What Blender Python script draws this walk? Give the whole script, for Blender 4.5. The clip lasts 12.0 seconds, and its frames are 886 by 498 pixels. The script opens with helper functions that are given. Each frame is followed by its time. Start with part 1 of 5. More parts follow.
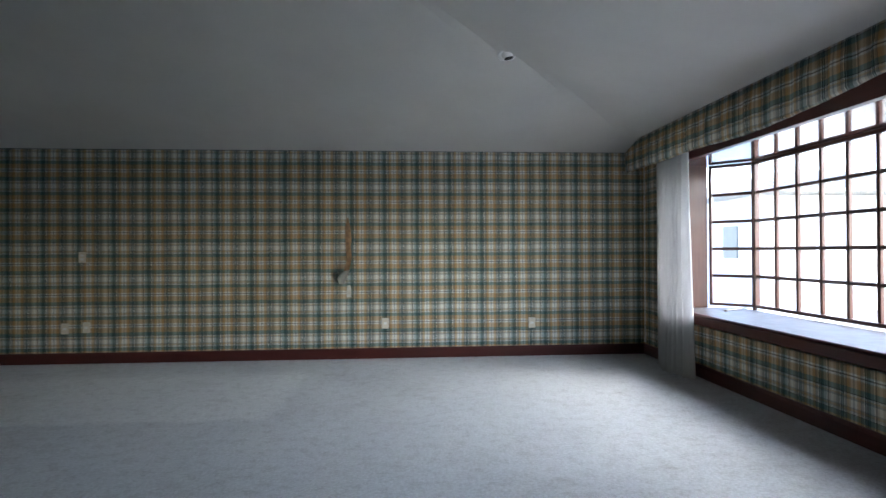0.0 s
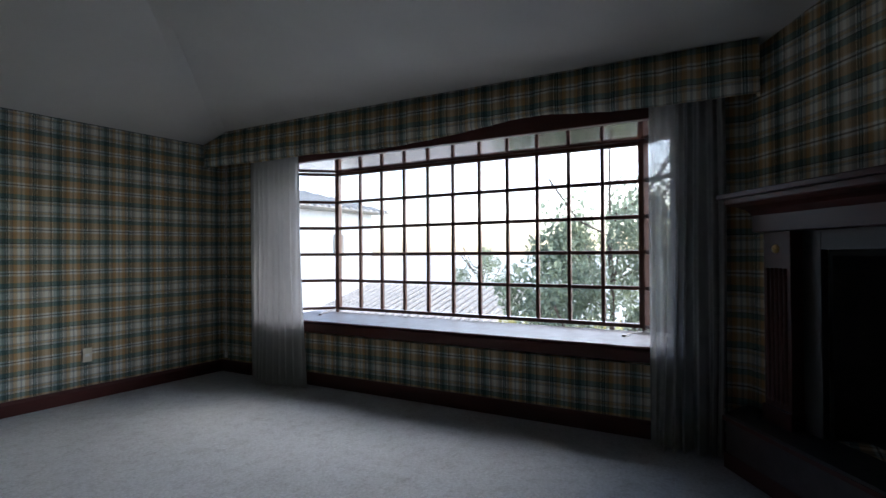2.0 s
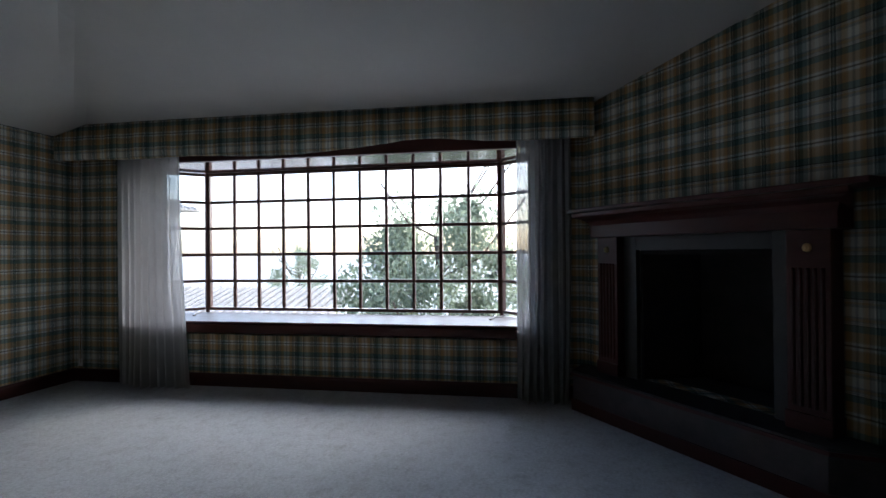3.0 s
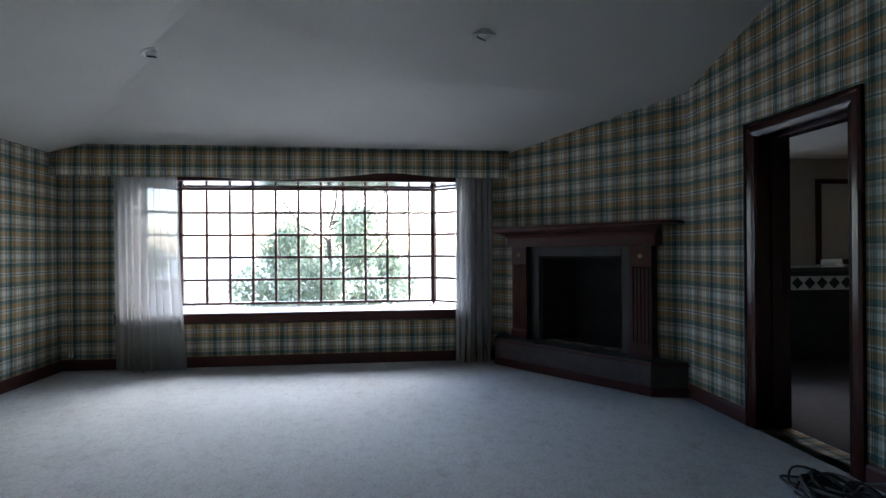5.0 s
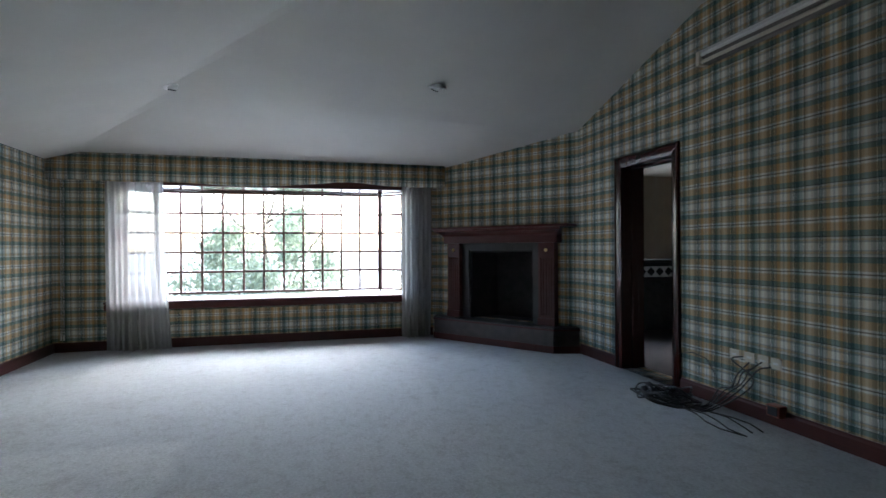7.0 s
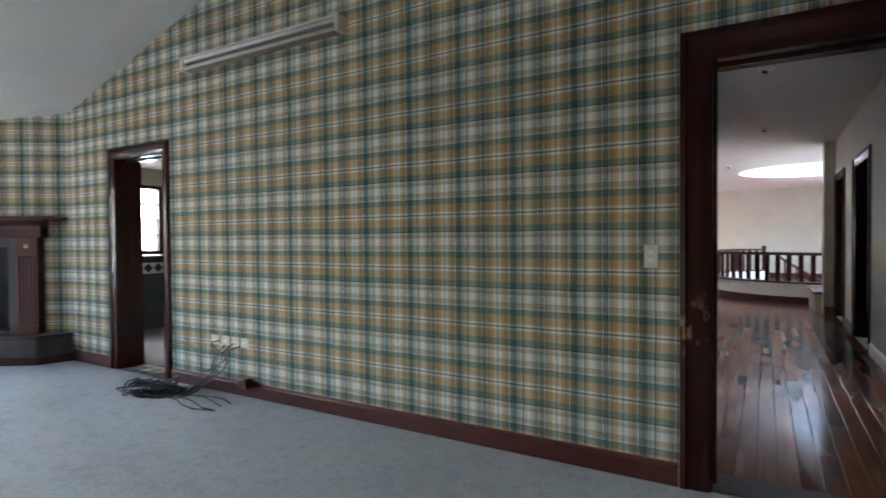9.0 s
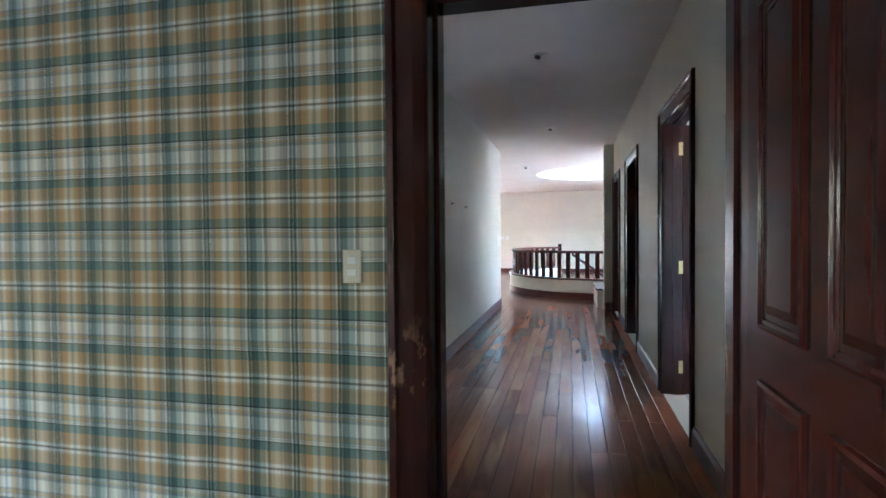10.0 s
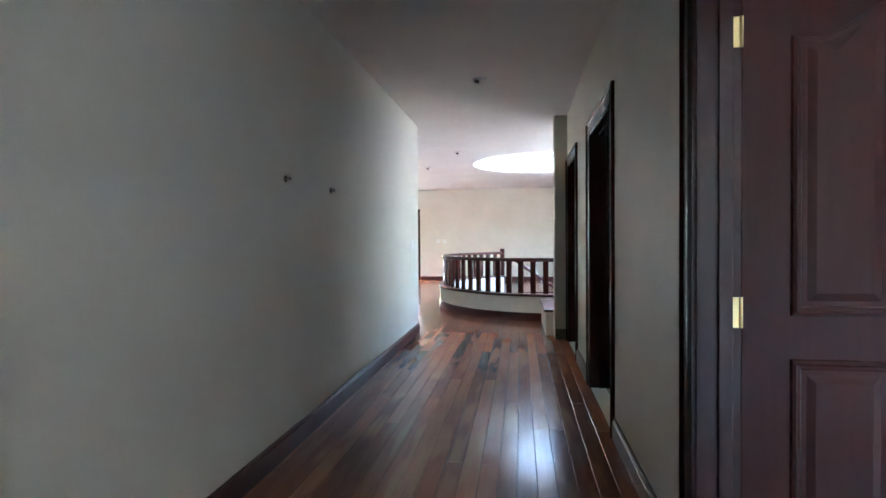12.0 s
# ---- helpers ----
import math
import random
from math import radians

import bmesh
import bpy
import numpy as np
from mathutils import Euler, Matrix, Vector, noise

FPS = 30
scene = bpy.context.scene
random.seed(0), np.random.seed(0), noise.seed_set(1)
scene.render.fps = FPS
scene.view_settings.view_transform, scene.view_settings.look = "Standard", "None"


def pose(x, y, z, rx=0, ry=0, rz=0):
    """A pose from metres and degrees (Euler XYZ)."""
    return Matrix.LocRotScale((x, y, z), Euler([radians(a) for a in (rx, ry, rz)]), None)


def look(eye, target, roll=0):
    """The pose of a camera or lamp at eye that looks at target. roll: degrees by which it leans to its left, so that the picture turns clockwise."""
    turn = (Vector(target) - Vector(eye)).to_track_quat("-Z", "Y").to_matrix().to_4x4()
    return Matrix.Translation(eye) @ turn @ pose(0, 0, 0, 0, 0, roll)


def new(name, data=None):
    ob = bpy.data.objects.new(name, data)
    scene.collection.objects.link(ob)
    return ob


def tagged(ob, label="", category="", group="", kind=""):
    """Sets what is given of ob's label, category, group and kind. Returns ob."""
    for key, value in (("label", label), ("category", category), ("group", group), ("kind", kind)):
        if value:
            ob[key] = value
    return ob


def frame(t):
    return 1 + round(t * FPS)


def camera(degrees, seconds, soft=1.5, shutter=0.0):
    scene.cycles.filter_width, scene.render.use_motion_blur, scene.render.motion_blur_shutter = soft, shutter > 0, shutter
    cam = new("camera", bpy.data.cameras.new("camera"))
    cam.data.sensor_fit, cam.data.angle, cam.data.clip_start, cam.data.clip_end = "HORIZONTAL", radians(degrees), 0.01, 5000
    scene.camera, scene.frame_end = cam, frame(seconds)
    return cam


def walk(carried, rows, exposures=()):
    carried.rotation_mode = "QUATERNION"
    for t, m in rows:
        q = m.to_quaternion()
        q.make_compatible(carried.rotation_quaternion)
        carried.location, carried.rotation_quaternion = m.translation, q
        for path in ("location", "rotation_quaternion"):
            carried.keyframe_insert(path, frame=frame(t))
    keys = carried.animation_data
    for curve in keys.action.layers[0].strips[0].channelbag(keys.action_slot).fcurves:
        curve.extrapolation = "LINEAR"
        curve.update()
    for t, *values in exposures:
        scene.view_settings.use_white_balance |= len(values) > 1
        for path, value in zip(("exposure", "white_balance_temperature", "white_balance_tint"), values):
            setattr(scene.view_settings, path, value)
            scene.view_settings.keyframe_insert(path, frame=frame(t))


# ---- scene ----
# ---- camera and walk: seconds, eye, target, roll ----
cam = camera(78.4, 12.0, soft=1.5, shutter=0.18)
PATH = [
    (0, (-2.73, -6.065, 1.177), (-2.593, -4.07, 1.187), -0.3),
    (0.5, (-2.771, -5.655, 1.168), (-2.327, -3.705, 1.178), -0.3),
    (1, (-2.979, -5.339, 1.171), (-2.012, -3.588, 1.184), -0.4),
    (1.5, (-3.29, -5.064, 1.186), (-1.848, -3.679, 1.201), -0.1),
    (2, (-3.665, -4.866, 1.195), (-1.949, -3.839, 1.211), -0.4),
    (2.5, (-4.059, -4.651, 1.2), (-2.186, -3.951, 1.215), -0.3),
    (3, (-4.495, -4.447, 1.2), (-2.529, -4.083, 1.211), -0.5),
    (3.5, (-4.947, -4.229, 1.215), (-2.95, -4.12, 1.228), -0.4),
    (5.5, (-6.561, -3.227, 1.273), (-4.574, -3.455, 1.275), -0.5),
    (6, (-6.89, -3.012, 1.259), (-4.906, -3.264, 1.263), -0.6),
    (6.5, (-7.222, -2.867, 1.247), (-5.25, -3.199, 1.248), -0.5),
    (8.5, (-8.042, -2.832, 1.218), (-6.652, -4.27, 1.197), -0.2),
    (9, (-8.096, -3.102, 1.244), (-7.075, -4.821, 1.21), -0.4),
    (9.5, (-8.236, -3.601, 1.25), (-7.59, -5.493, 1.202), -0.3),
    (10, (-8.347, -4.227, 1.255), (-7.89, -6.174, 1.21), -0.5),
    (10.5, (-8.39, -4.896, 1.266), (-8.012, -6.86, 1.219), -0.5),
    (11, (-8.39, -5.558, 1.275), (-8.045, -7.528, 1.235), -0.4),
    (11.5, (-8.395, -6.212, 1.259), (-8.058, -8.183, 1.222), -0.5),
    (12, (-8.474, -6.857, 1.247), (-8.193, -8.837, 1.213), -0.4),
]
EXPOSURES = [(0, 3.6, 5600, 10), (1.2, 3.05, 5600, 10), (2.4, 2.15, 5700, 12), (3.5, 2.8, 5500, 11), (5.5, 3.5, 5500, 10), (6.5, 3.65, 5500, 10), (8.5, 5.4, 6000, 12), (9.5, 5.95, 5650, 8),
             (10, 6.25, 5550, 7), (10.5, 6.35, 5550, 6), (11, 6.25, 5700, 6), (12, 6.05, 5700, 5)]
walk(cam, [(t, look(e, g, r)) for t, e, g, r in PATH], EXPOSURES)

# ---- sky and sun: a bright overcast day ----
world = bpy.data.worlds.new("world")
scene.world = world
world.use_nodes = True
wn = world.node_tree.nodes
sky = wn.new("ShaderNodeTexSky")
sky.sky_type = "NISHITA"
sky.sun_disc = False
sky.sun_elevation, sky.sun_rotation = radians(40), radians(112)
sky.air_density, sky.dust_density = 1.0, 2.5
wn["Background"].inputs["Strength"].default_value = 0.15
world.node_tree.links.new(sky.outputs["Color"], wn["Background"].inputs["Color"])
sun_data = bpy.data.lights.new("sun", "SUN")
sun_data.energy, sun_data.angle, sun_data.color = 1.2, radians(105), (1.0, 0.95, 0.88)
sun = new("sun", sun_data)
sun.matrix_world = look((40.0, -16.2, 36.2), (0, 0, 0))


# ---- materials ----
def mat(name):
    m = bpy.data.materials.new(name)
    m.use_nodes = True
    nt = m.node_tree
    return m, nt, nt.nodes["Principled BSDF"]


def node(nt, kind, **values):
    n = nt.nodes.new(kind)
    for key, value in values.items():
        n.inputs[key.replace("_", " ")].default_value = value
    return n


def ramp(nt, fac, stops, mode="LINEAR"):
    r = nt.nodes.new("ShaderNodeValToRGB")
    r.color_ramp.interpolation = mode
    el = r.color_ramp.elements
    el[0].position, el[0].color = stops[0][0], (*stops[0][1], 1)
    el[1].position, el[1].color = stops[-1][0], (*stops[-1][1], 1)
    for p, c in stops[1:-1]:
        el.new(p).color = (*c, 1)
    nt.links.new(fac, r.inputs["Fac"])
    return r.outputs["Color"]


def mixed(nt, fac, a, b, blend="MIX"):
    n = nt.nodes.new("ShaderNodeMix")
    n.data_type, n.blend_type = "RGBA", blend
    for sock, v in ((n.inputs[0], fac), (n.inputs[6], a), (n.inputs[7], b)):
        if hasattr(v, "is_output"):
            nt.links.new(v, sock)
        elif isinstance(v, tuple):
            sock.default_value = (*v, 1)
        else:
            sock.default_value = v
    return n.outputs[2]


def noise_at(nt, scale, detail=4, rough=0.6, stretch=None, space="Object"):
    tc = nt.nodes.new("ShaderNodeTexCoord")
    out = tc.outputs[space]
    if stretch:
        mp = nt.nodes.new("ShaderNodeMapping")
        mp.inputs["Scale"].default_value = stretch
        nt.links.new(out, mp.inputs["Vector"])
        out = mp.outputs["Vector"]
    n = node(nt, "ShaderNodeTexNoise", Scale=scale, Detail=detail, Roughness=rough)
    nt.links.new(out, n.inputs["Vector"])
    return n.outputs["Fac"]


def bumped(nt, bsdf, height, strength, distance=0.01):
    b = node(nt, "ShaderNodeBump", Strength=strength, Distance=distance)
    nt.links.new(height, b.inputs["Height"])
    nt.links.new(b.outputs["Normal"], bsdf.inputs["Normal"])


def plain(name, color, rough=0.5, metal=0.0, vary=0.15, scale=6.0, bump=0.1, fine=90.0, coat=0.0, spread=None):
    """A painted or cast surface with broad stains and a fine grain."""
    m, nt, b = mat(name)
    dark = tuple(c * (1 - vary) for c in color)
    light = tuple(min(1, c * (1 + vary * 0.6)) for c in color)
    col = ramp(nt, noise_at(nt, scale), [(0.3, dark), (0.7, light)])
    nt.links.new(col, b.inputs["Base Color"])
    b.inputs["Metallic"].default_value = metal
    b.inputs["Coat Weight"].default_value = coat
    b.inputs["Coat Roughness"].default_value = 0.12
    fine_noise = noise_at(nt, fine, 3)
    rr = node(nt, "ShaderNodeMapRange", To_Min=max(0.02, rough - 0.08), To_Max=rough + 0.1)
    nt.links.new(noise_at(nt, scale * 2.3), rr.inputs["Value"])
    nt.links.new(rr.outputs["Result"], b.inputs["Roughness"])
    bumped(nt, b, fine_noise, bump, 0.004)
    return m


def wood(name, dark, light, rough=0.3, grain=(1, 1, 0.06), coat=0.0, random_tint=0.0, blotch=0.0, gloss=0.35, island=False):
    """Stained timber; the grain runs along the axis whose stretch is smallest."""
    m, nt, b = mat(name)
    g = noise_at(nt, 38, 6, 0.65, grain)
    col = ramp(nt, g, [(0.2, dark), (0.85, light)])
    broad = noise_at(nt, 1.6, 3)
    col = mixed(nt, 0.25, col, ramp(nt, broad, [(0.25, dark), (0.75, light)]))
    if random_tint:
        info = nt.nodes.new("ShaderNodeNewGeometry" if island else "ShaderNodeObjectInfo")
        tint = ramp(nt, info.outputs["Random Per Island" if island else "Random"], [(0.0, (0.55, 0.5, 0.5)), (0.35, (0.8, 0.75, 0.75)), (0.75, (1.1, 1.0, 0.95)), (1.0, (1.5, 1.6, 1.5))])
        col = mixed(nt, random_tint, col, tint, "MULTIPLY")
    if blotch:
        tc = nt.nodes.new("ShaderNodeTexCoord")
        info2 = nt.nodes.new("ShaderNodeObjectInfo")
        mp = nt.nodes.new("ShaderNodeMapping")
        mp.inputs["Scale"].default_value = (7.0, 0.9, 1)
        nt.links.new(tc.outputs["Object"], mp.inputs["Vector"])
        comb = nt.nodes.new("ShaderNodeCombineXYZ")
        mul = nt.nodes.new("ShaderNodeMath")
        mul.operation, mul.inputs[1].default_value = "MULTIPLY", 40.0
        nt.links.new(info2.outputs["Random"], mul.inputs[0])
        nt.links.new(mul.outputs[0], comb.inputs["Z"])
        nt.links.new(mul.outputs[0], comb.inputs["Y"])
        nt.links.new(comb.outputs[0], mp.inputs["Location"])
        n = node(nt, "ShaderNodeTexNoise", Scale=1.3, Detail=2.0, Roughness=0.4)
        nt.links.new(mp.outputs["Vector"], n.inputs["Vector"])
        mask = ramp(nt, n.outputs["Fac"], [(0.55, (0, 0, 0)), (0.66, (1, 1, 1))])
        fac = nt.nodes.new("ShaderNodeMath")
        fac.operation, fac.inputs[1].default_value = "MULTIPLY", blotch
        nt.links.new(mask, fac.inputs[0])
        col = mixed(nt, fac.outputs[0], col, (0.40, 0.2, 0.09))
    nt.links.new(col, b.inputs["Base Color"])
    b.inputs["Roughness"].default_value = rough
    b.inputs["Coat Weight"].default_value = coat
    b.inputs["Coat Roughness"].default_value = 0.15
    b.inputs["Specular IOR Level"].default_value = gloss
    return m


def plaid(name, period_u=0.362, period_v=0.334, off_u=0.0, off_v=0.0, gain=0.8, relief=0.15):
    """Tartan cloth or paper on UVs in metres: two sets of stripes woven over each other."""
    m, nt, b = mat(name)
    uv = nt.nodes.new("ShaderNodeUVMap")
    sep = nt.nodes.new("ShaderNodeSeparateXYZ")
    warp = node(nt, "ShaderNodeTexNoise", Scale=3.0, Detail=2.0)
    nt.links.new(uv.outputs["UV"], warp.inputs["Vector"])
    wob = mixed(nt, 0.012, uv.outputs["UV"], warp.outputs["Color"], "ADD")
    nt.links.new(wob, sep.inputs[0])
    green, deep, grey = (0.15, 0.23, 0.205), (0.02, 0.045, 0.05), (0.38, 0.40, 0.385)
    teal, pale, tan = (0.045, 0.12, 0.125), (0.72, 0.72, 0.67), (0.52, 0.43, 0.29)
    orange, soft, brown, khaki = (0.5, 0.36, 0.2), (0.56, 0.52, 0.44), (0.2, 0.18, 0.15), (0.2, 0.2, 0.175)
    rows_v = [(0.0, green), (0.09, deep), (0.105, pale), (0.118, grey), (0.13, pale), (0.143, grey), (0.16, tan),
              (0.2, grey), (0.225, pale), (0.36, grey), (0.4, tan), (0.43, pale), (0.442, grey), (0.455, pale), (0.468, deep),
              (0.485, green), (0.585, orange), (0.72, tan), (0.745, pale), (0.785, brown), (0.812, pale), (0.85, tan), (0.872, orange), (1.0, orange)]
    navy, taupe, mist = (0.02, 0.055, 0.06), (0.30, 0.295, 0.265), (0.29, 0.36, 0.365)
    rows_u = [(0.0, navy), (0.028, mist), (0.042, navy), (0.07, pale), (0.085, taupe), (0.13, brown), (0.15, orange), (0.19, tan), (0.22, pale), (0.27, grey), (0.305, pale), (0.355, tan),
              (0.385, orange), (0.43, brown), (0.45, taupe), (0.49, pale), (0.5, navy), (0.53, mist), (0.545, navy), (0.572, pale), (0.585, khaki), (0.635, taupe), (0.675, soft), (0.725, pale),
              (0.785, soft), (0.825, khaki), (0.865, pale), (0.885, mist), (0.95, teal), (1.0, teal)]
    cols = []
    for axis, period, off, rows in (("X", period_u, off_u, rows_u), ("Y", period_v, off_v, rows_v)):
        add = node(nt, "ShaderNodeMath")
        add.operation = "ADD"
        add.inputs[1].default_value = off
        nt.links.new(sep.outputs[axis], add.inputs[0])
        div = nt.nodes.new("ShaderNodeMath")
        div.operation = "DIVIDE"
        div.inputs[1].default_value = period
        nt.links.new(add.outputs[0], div.inputs[0])
        fr = nt.nodes.new("ShaderNodeMath")
        fr.operation = "FRACT"
        nt.links.new(div.outputs[0], fr.inputs[0])
        cols.append(ramp(nt, fr.outputs[0], rows, "CONSTANT"))
    half = mixed(nt, 0.5, cols[0], cols[1])
    prod = mixed(nt, 1.0, cols[0], cols[1], "MULTIPLY")
    prod = mixed(nt, 1.0, prod, (2.3, 2.3, 2.3), "MULTIPLY")
    col = mixed(nt, 0.52, half, prod)
    fade = ramp(nt, noise_at(nt, 1.1, 4), [(0.3, (0.84 * gain, 0.83 * gain, 0.8 * gain)), (0.7, (gain, gain, gain))])
    col = mixed(nt, 1.0, col, fade, "MULTIPLY")
    nt.links.new(col, b.inputs["Base Color"])
    b.inputs["Roughness"].default_value = 0.75
    b.inputs["Specular IOR Level"].default_value = 0.25
    bumped(nt, b, noise_at(nt, 260, 2), relief, 0.002)
    return m


def carpet_material():
    m, nt, b = mat("carpet")
    broad = noise_at(nt, 0.9, 6, 0.65)
    mid = noise_at(nt, 11, 6, 0.75)
    fine = noise_at(nt, 420, 2, 0.8)
    tuft = noise_at(nt, 55, 4, 0.7)
    col = ramp(nt, broad, [(0.3, (0.42, 0.445, 0.455)), (0.5, (0.60, 0.635, 0.65)), (0.75, (0.68, 0.715, 0.73))])
    col = mixed(nt, 0.4, col, ramp(nt, mid, [(0.36, (0.27, 0.285, 0.29)), (0.52, (0.64, 0.69, 0.71)), (1.0, (0.75, 0.80, 0.82))]))
    col = mixed(nt, 0.35, col, ramp(nt, tuft, [(0.38, (0.36, 0.385, 0.395)), (0.62, (0.8, 0.84, 0.86))]))
    spots = ramp(nt, noise_at(nt, 3.4, 4, 0.6), [(0.6, (1, 1, 1)), (0.78, (0.78, 0.77, 0.76))])
    col = mixed(nt, 1.0, col, spots, "MULTIPLY")
    # a lighter rectangle, its edges made uneven by noise
    tc = nt.nodes.new("ShaderNodeTexCoord")
    sep = nt.nodes.new("ShaderNodeSeparateXYZ")
    wob = node(nt, "ShaderNodeTexNoise", Scale=2.2, Detail=5.0, Roughness=0.7)
    nt.links.new(tc.outputs["Object"], wob.inputs["Vector"])
    nt.links.new(mixed(nt, 0.16, tc.outputs["Object"], wob.outputs["Color"], "ADD"), sep.inputs[0])
    mask = None
    for axis, a, c in (("X", -3.55, -3.68), ("Y", -2.12, -2.03), ("Y", -0.45, -0.75)):
        r = node(nt, "ShaderNodeMapRange", From_Min=a, From_Max=c)
        nt.links.new(sep.outputs[axis], r.inputs["Value"])
        if mask is None:
            mask = r.outputs["Result"]
        else:
            mul = nt.nodes.new("ShaderNodeMath")
            mul.operation = "MULTIPLY"
            nt.links.new(mask, mul.inputs[0])
            nt.links.new(r.outputs["Result"], mul.inputs[1])
            mask = mul.outputs[0]
    col = mixed(nt, 1.0, col, mixed(nt, mask, (0.93, 0.93, 0.93), (1.14, 1.12, 1.1)), "MULTIPLY")
    nt.links.new(col, b.inputs["Base Color"])
    b.inputs["Roughness"].default_value = 0.95
    b.inputs["Sheen Weight"].default_value = 0.15
    b.inputs["Specular IOR Level"].default_value = 0.1
    h = mixed(nt, 0.5, fine, tuft)
    h = mixed(nt, 0.45, h, mid)
    bumped(nt, b, h, 1.0, 0.03)
    return m


def glass_material(name="glass"):
    m, nt, b = mat(name)
    out = nt.nodes["Material Output"]
    tr = nt.nodes.new("ShaderNodeBsdfTransparent")
    gl = node(nt, "ShaderNodeBsdfGlossy", Roughness=0.02)
    lw = node(nt, "ShaderNodeLayerWeight", Blend=0.5)
    pw = nt.nodes.new("ShaderNodeMath")
    pw.operation, pw.inputs[1].default_value = "POWER", 5.0
    nt.links.new(lw.outputs["Facing"], pw.inputs[0])
    fr = node(nt, "ShaderNodeMapRange", To_Min=0.03, To_Max=0.7)
    nt.links.new(pw.outputs[0], fr.inputs["Value"])
    mx = nt.nodes.new("ShaderNodeMixShader")
    tr.inputs["Color"].default_value = (0.97, 0.98, 0.97, 1)
    nt.links.new(fr.outputs[0], mx.inputs[0])
    nt.links.new(tr.outputs[0], mx.inputs[1])
    nt.links.new(gl.outputs[0], mx.inputs[2])
    nt.links.new(mx.outputs[0], out.inputs["Surface"])
    return m


def sheer_material():
    m, nt, b = mat("sheer_cloth")
    out = nt.nodes["Material Output"]
    weave = noise_at(nt, 300, 2)
    col = ramp(nt, noise_at(nt, 2.0, 4), [(0.3, (0.42, 0.42, 0.41)), (0.7, (0.52, 0.52, 0.51))])
    d = nt.nodes.new("ShaderNodeBsdfDiffuse")
    t = nt.nodes.new("ShaderNodeBsdfTranslucent")
    tp = nt.nodes.new("ShaderNodeBsdfTransparent")
    nt.links.new(col, d.inputs["Color"])
    nt.links.new(col, t.inputs["Color"])
    m1 = node(nt, "ShaderNodeMixShader", Fac=0.3)
    m2 = nt.nodes.new("ShaderNodeMixShader")
    f = node(nt, "ShaderNodeMapRange", To_Min=0.04, To_Max=0.2)
    nt.links.new(weave, f.inputs["Value"])
    nt.links.new(f.outputs["Result"], m2.inputs[0])
    nt.links.new(d.outputs[0], m1.inputs[1])
    nt.links.new(t.outputs[0], m1.inputs[2])
    nt.links.new(m1.outputs[0], m2.inputs[1])
    nt.links.new(tp.outputs[0], m2.inputs[2])
    nt.links.new(m2.outputs[0], out.inputs["Surface"])
    return m


def leaf_material(name, color):
    """Leaves that let daylight through."""
    m, nt, b = mat(name)
    out = nt.nodes["Material Output"]
    info = nt.nodes.new("ShaderNodeNewGeometry")
    col = ramp(nt, info.outputs["Random Per Island"], [(0.0, tuple(c * 0.6 for c in color)), (1.0, tuple(c * 1.4 for c in color))])
    t = nt.nodes.new("ShaderNodeBsdfTranslucent")
    nt.links.new(col, b.inputs["Base Color"])
    b.inputs["Roughness"].default_value = 0.45
    nt.links.new(mixed(nt, 1.0, col, (3.0, 3.0, 2.8), "MULTIPLY"), t.inputs["Color"])
    mx = node(nt, "ShaderNodeMixShader", Fac=0.5)
    nt.links.new(b.outputs[0], mx.inputs[1])
    nt.links.new(t.outputs[0], mx.inputs[2])
    nt.links.new(mx.outputs[0], out.inputs["Surface"])
    return m


def scuffed_material():
    """The dark door lining, its stain knocked off in pale scrapes at the height of carried things."""
    m = M_MAHOG.copy()
    m.name = "mahogany_scuffed"
    nt = m.node_tree
    b = nt.nodes["Principled BSDF"]
    base = b.inputs["Base Color"].links[0].from_socket
    tc = nt.nodes.new("ShaderNodeTexCoord")
    sep = nt.nodes.new("ShaderNodeSeparateXYZ")
    nt.links.new(tc.outputs["Object"], sep.inputs[0])
    flakes = ramp(nt, noise_at(nt, 9, 5, 0.7, (1, 1, 0.45)), [(0.55, (0, 0, 0)), (0.6, (1, 1, 1))])
    band = ramp(nt, sep.outputs["Z"], [(0.6, (0, 0, 0)), (0.78, (1, 1, 1)), (1.0, (0, 0, 0))])
    fac = mixed(nt, 1.0, flakes, band, "MULTIPLY")
    nt.links.new(mixed(nt, fac, base, (0.26, 0.13, 0.075)), b.inputs["Base Color"])
    return m


M_PAPER_N = plaid("plaid_paper_north", off_u=0.061, off_v=-0.137)
M_PAPER_E = plaid("plaid_paper_east", off_u=0.121, off_v=-0.137)
M_PAPER_S = plaid("plaid_paper_south", off_u=-0.0495, off_v=-0.137)
M_PELMET = plaid("plaid_cloth", off_u=0.02, off_v=0.06, relief=0.4)
M_CARPET = carpet_material()
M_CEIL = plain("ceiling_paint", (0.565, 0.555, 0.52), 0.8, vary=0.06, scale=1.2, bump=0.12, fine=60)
# its warm tint stands in for light bounced off the red floor
M_CEIL_H = plain("bounce_tinted_ceiling_paint", (0.74, 0.69, 0.65), 0.7, vary=0.06, scale=1.2, bump=0.12, fine=60)
M_HALL = plain("beige_wall_paint", (0.69, 0.645, 0.545), 0.55, vary=0.06, scale=1.4, bump=0.25, fine=110)
M_WHITE = plain("white_paint", (0.8, 0.8, 0.78), 0.4, vary=0.05, bump=0.05)
M_KERB = plain("white_plaster", (0.76, 0.74, 0.69), 0.6, vary=0.05, bump=0.15)
M_MAHOG = wood("mahogany_dark", (0.026, 0.0065, 0.005), (0.05, 0.013, 0.010), 0.2, gloss=0.3)
M_SCUFF = scuffed_material()
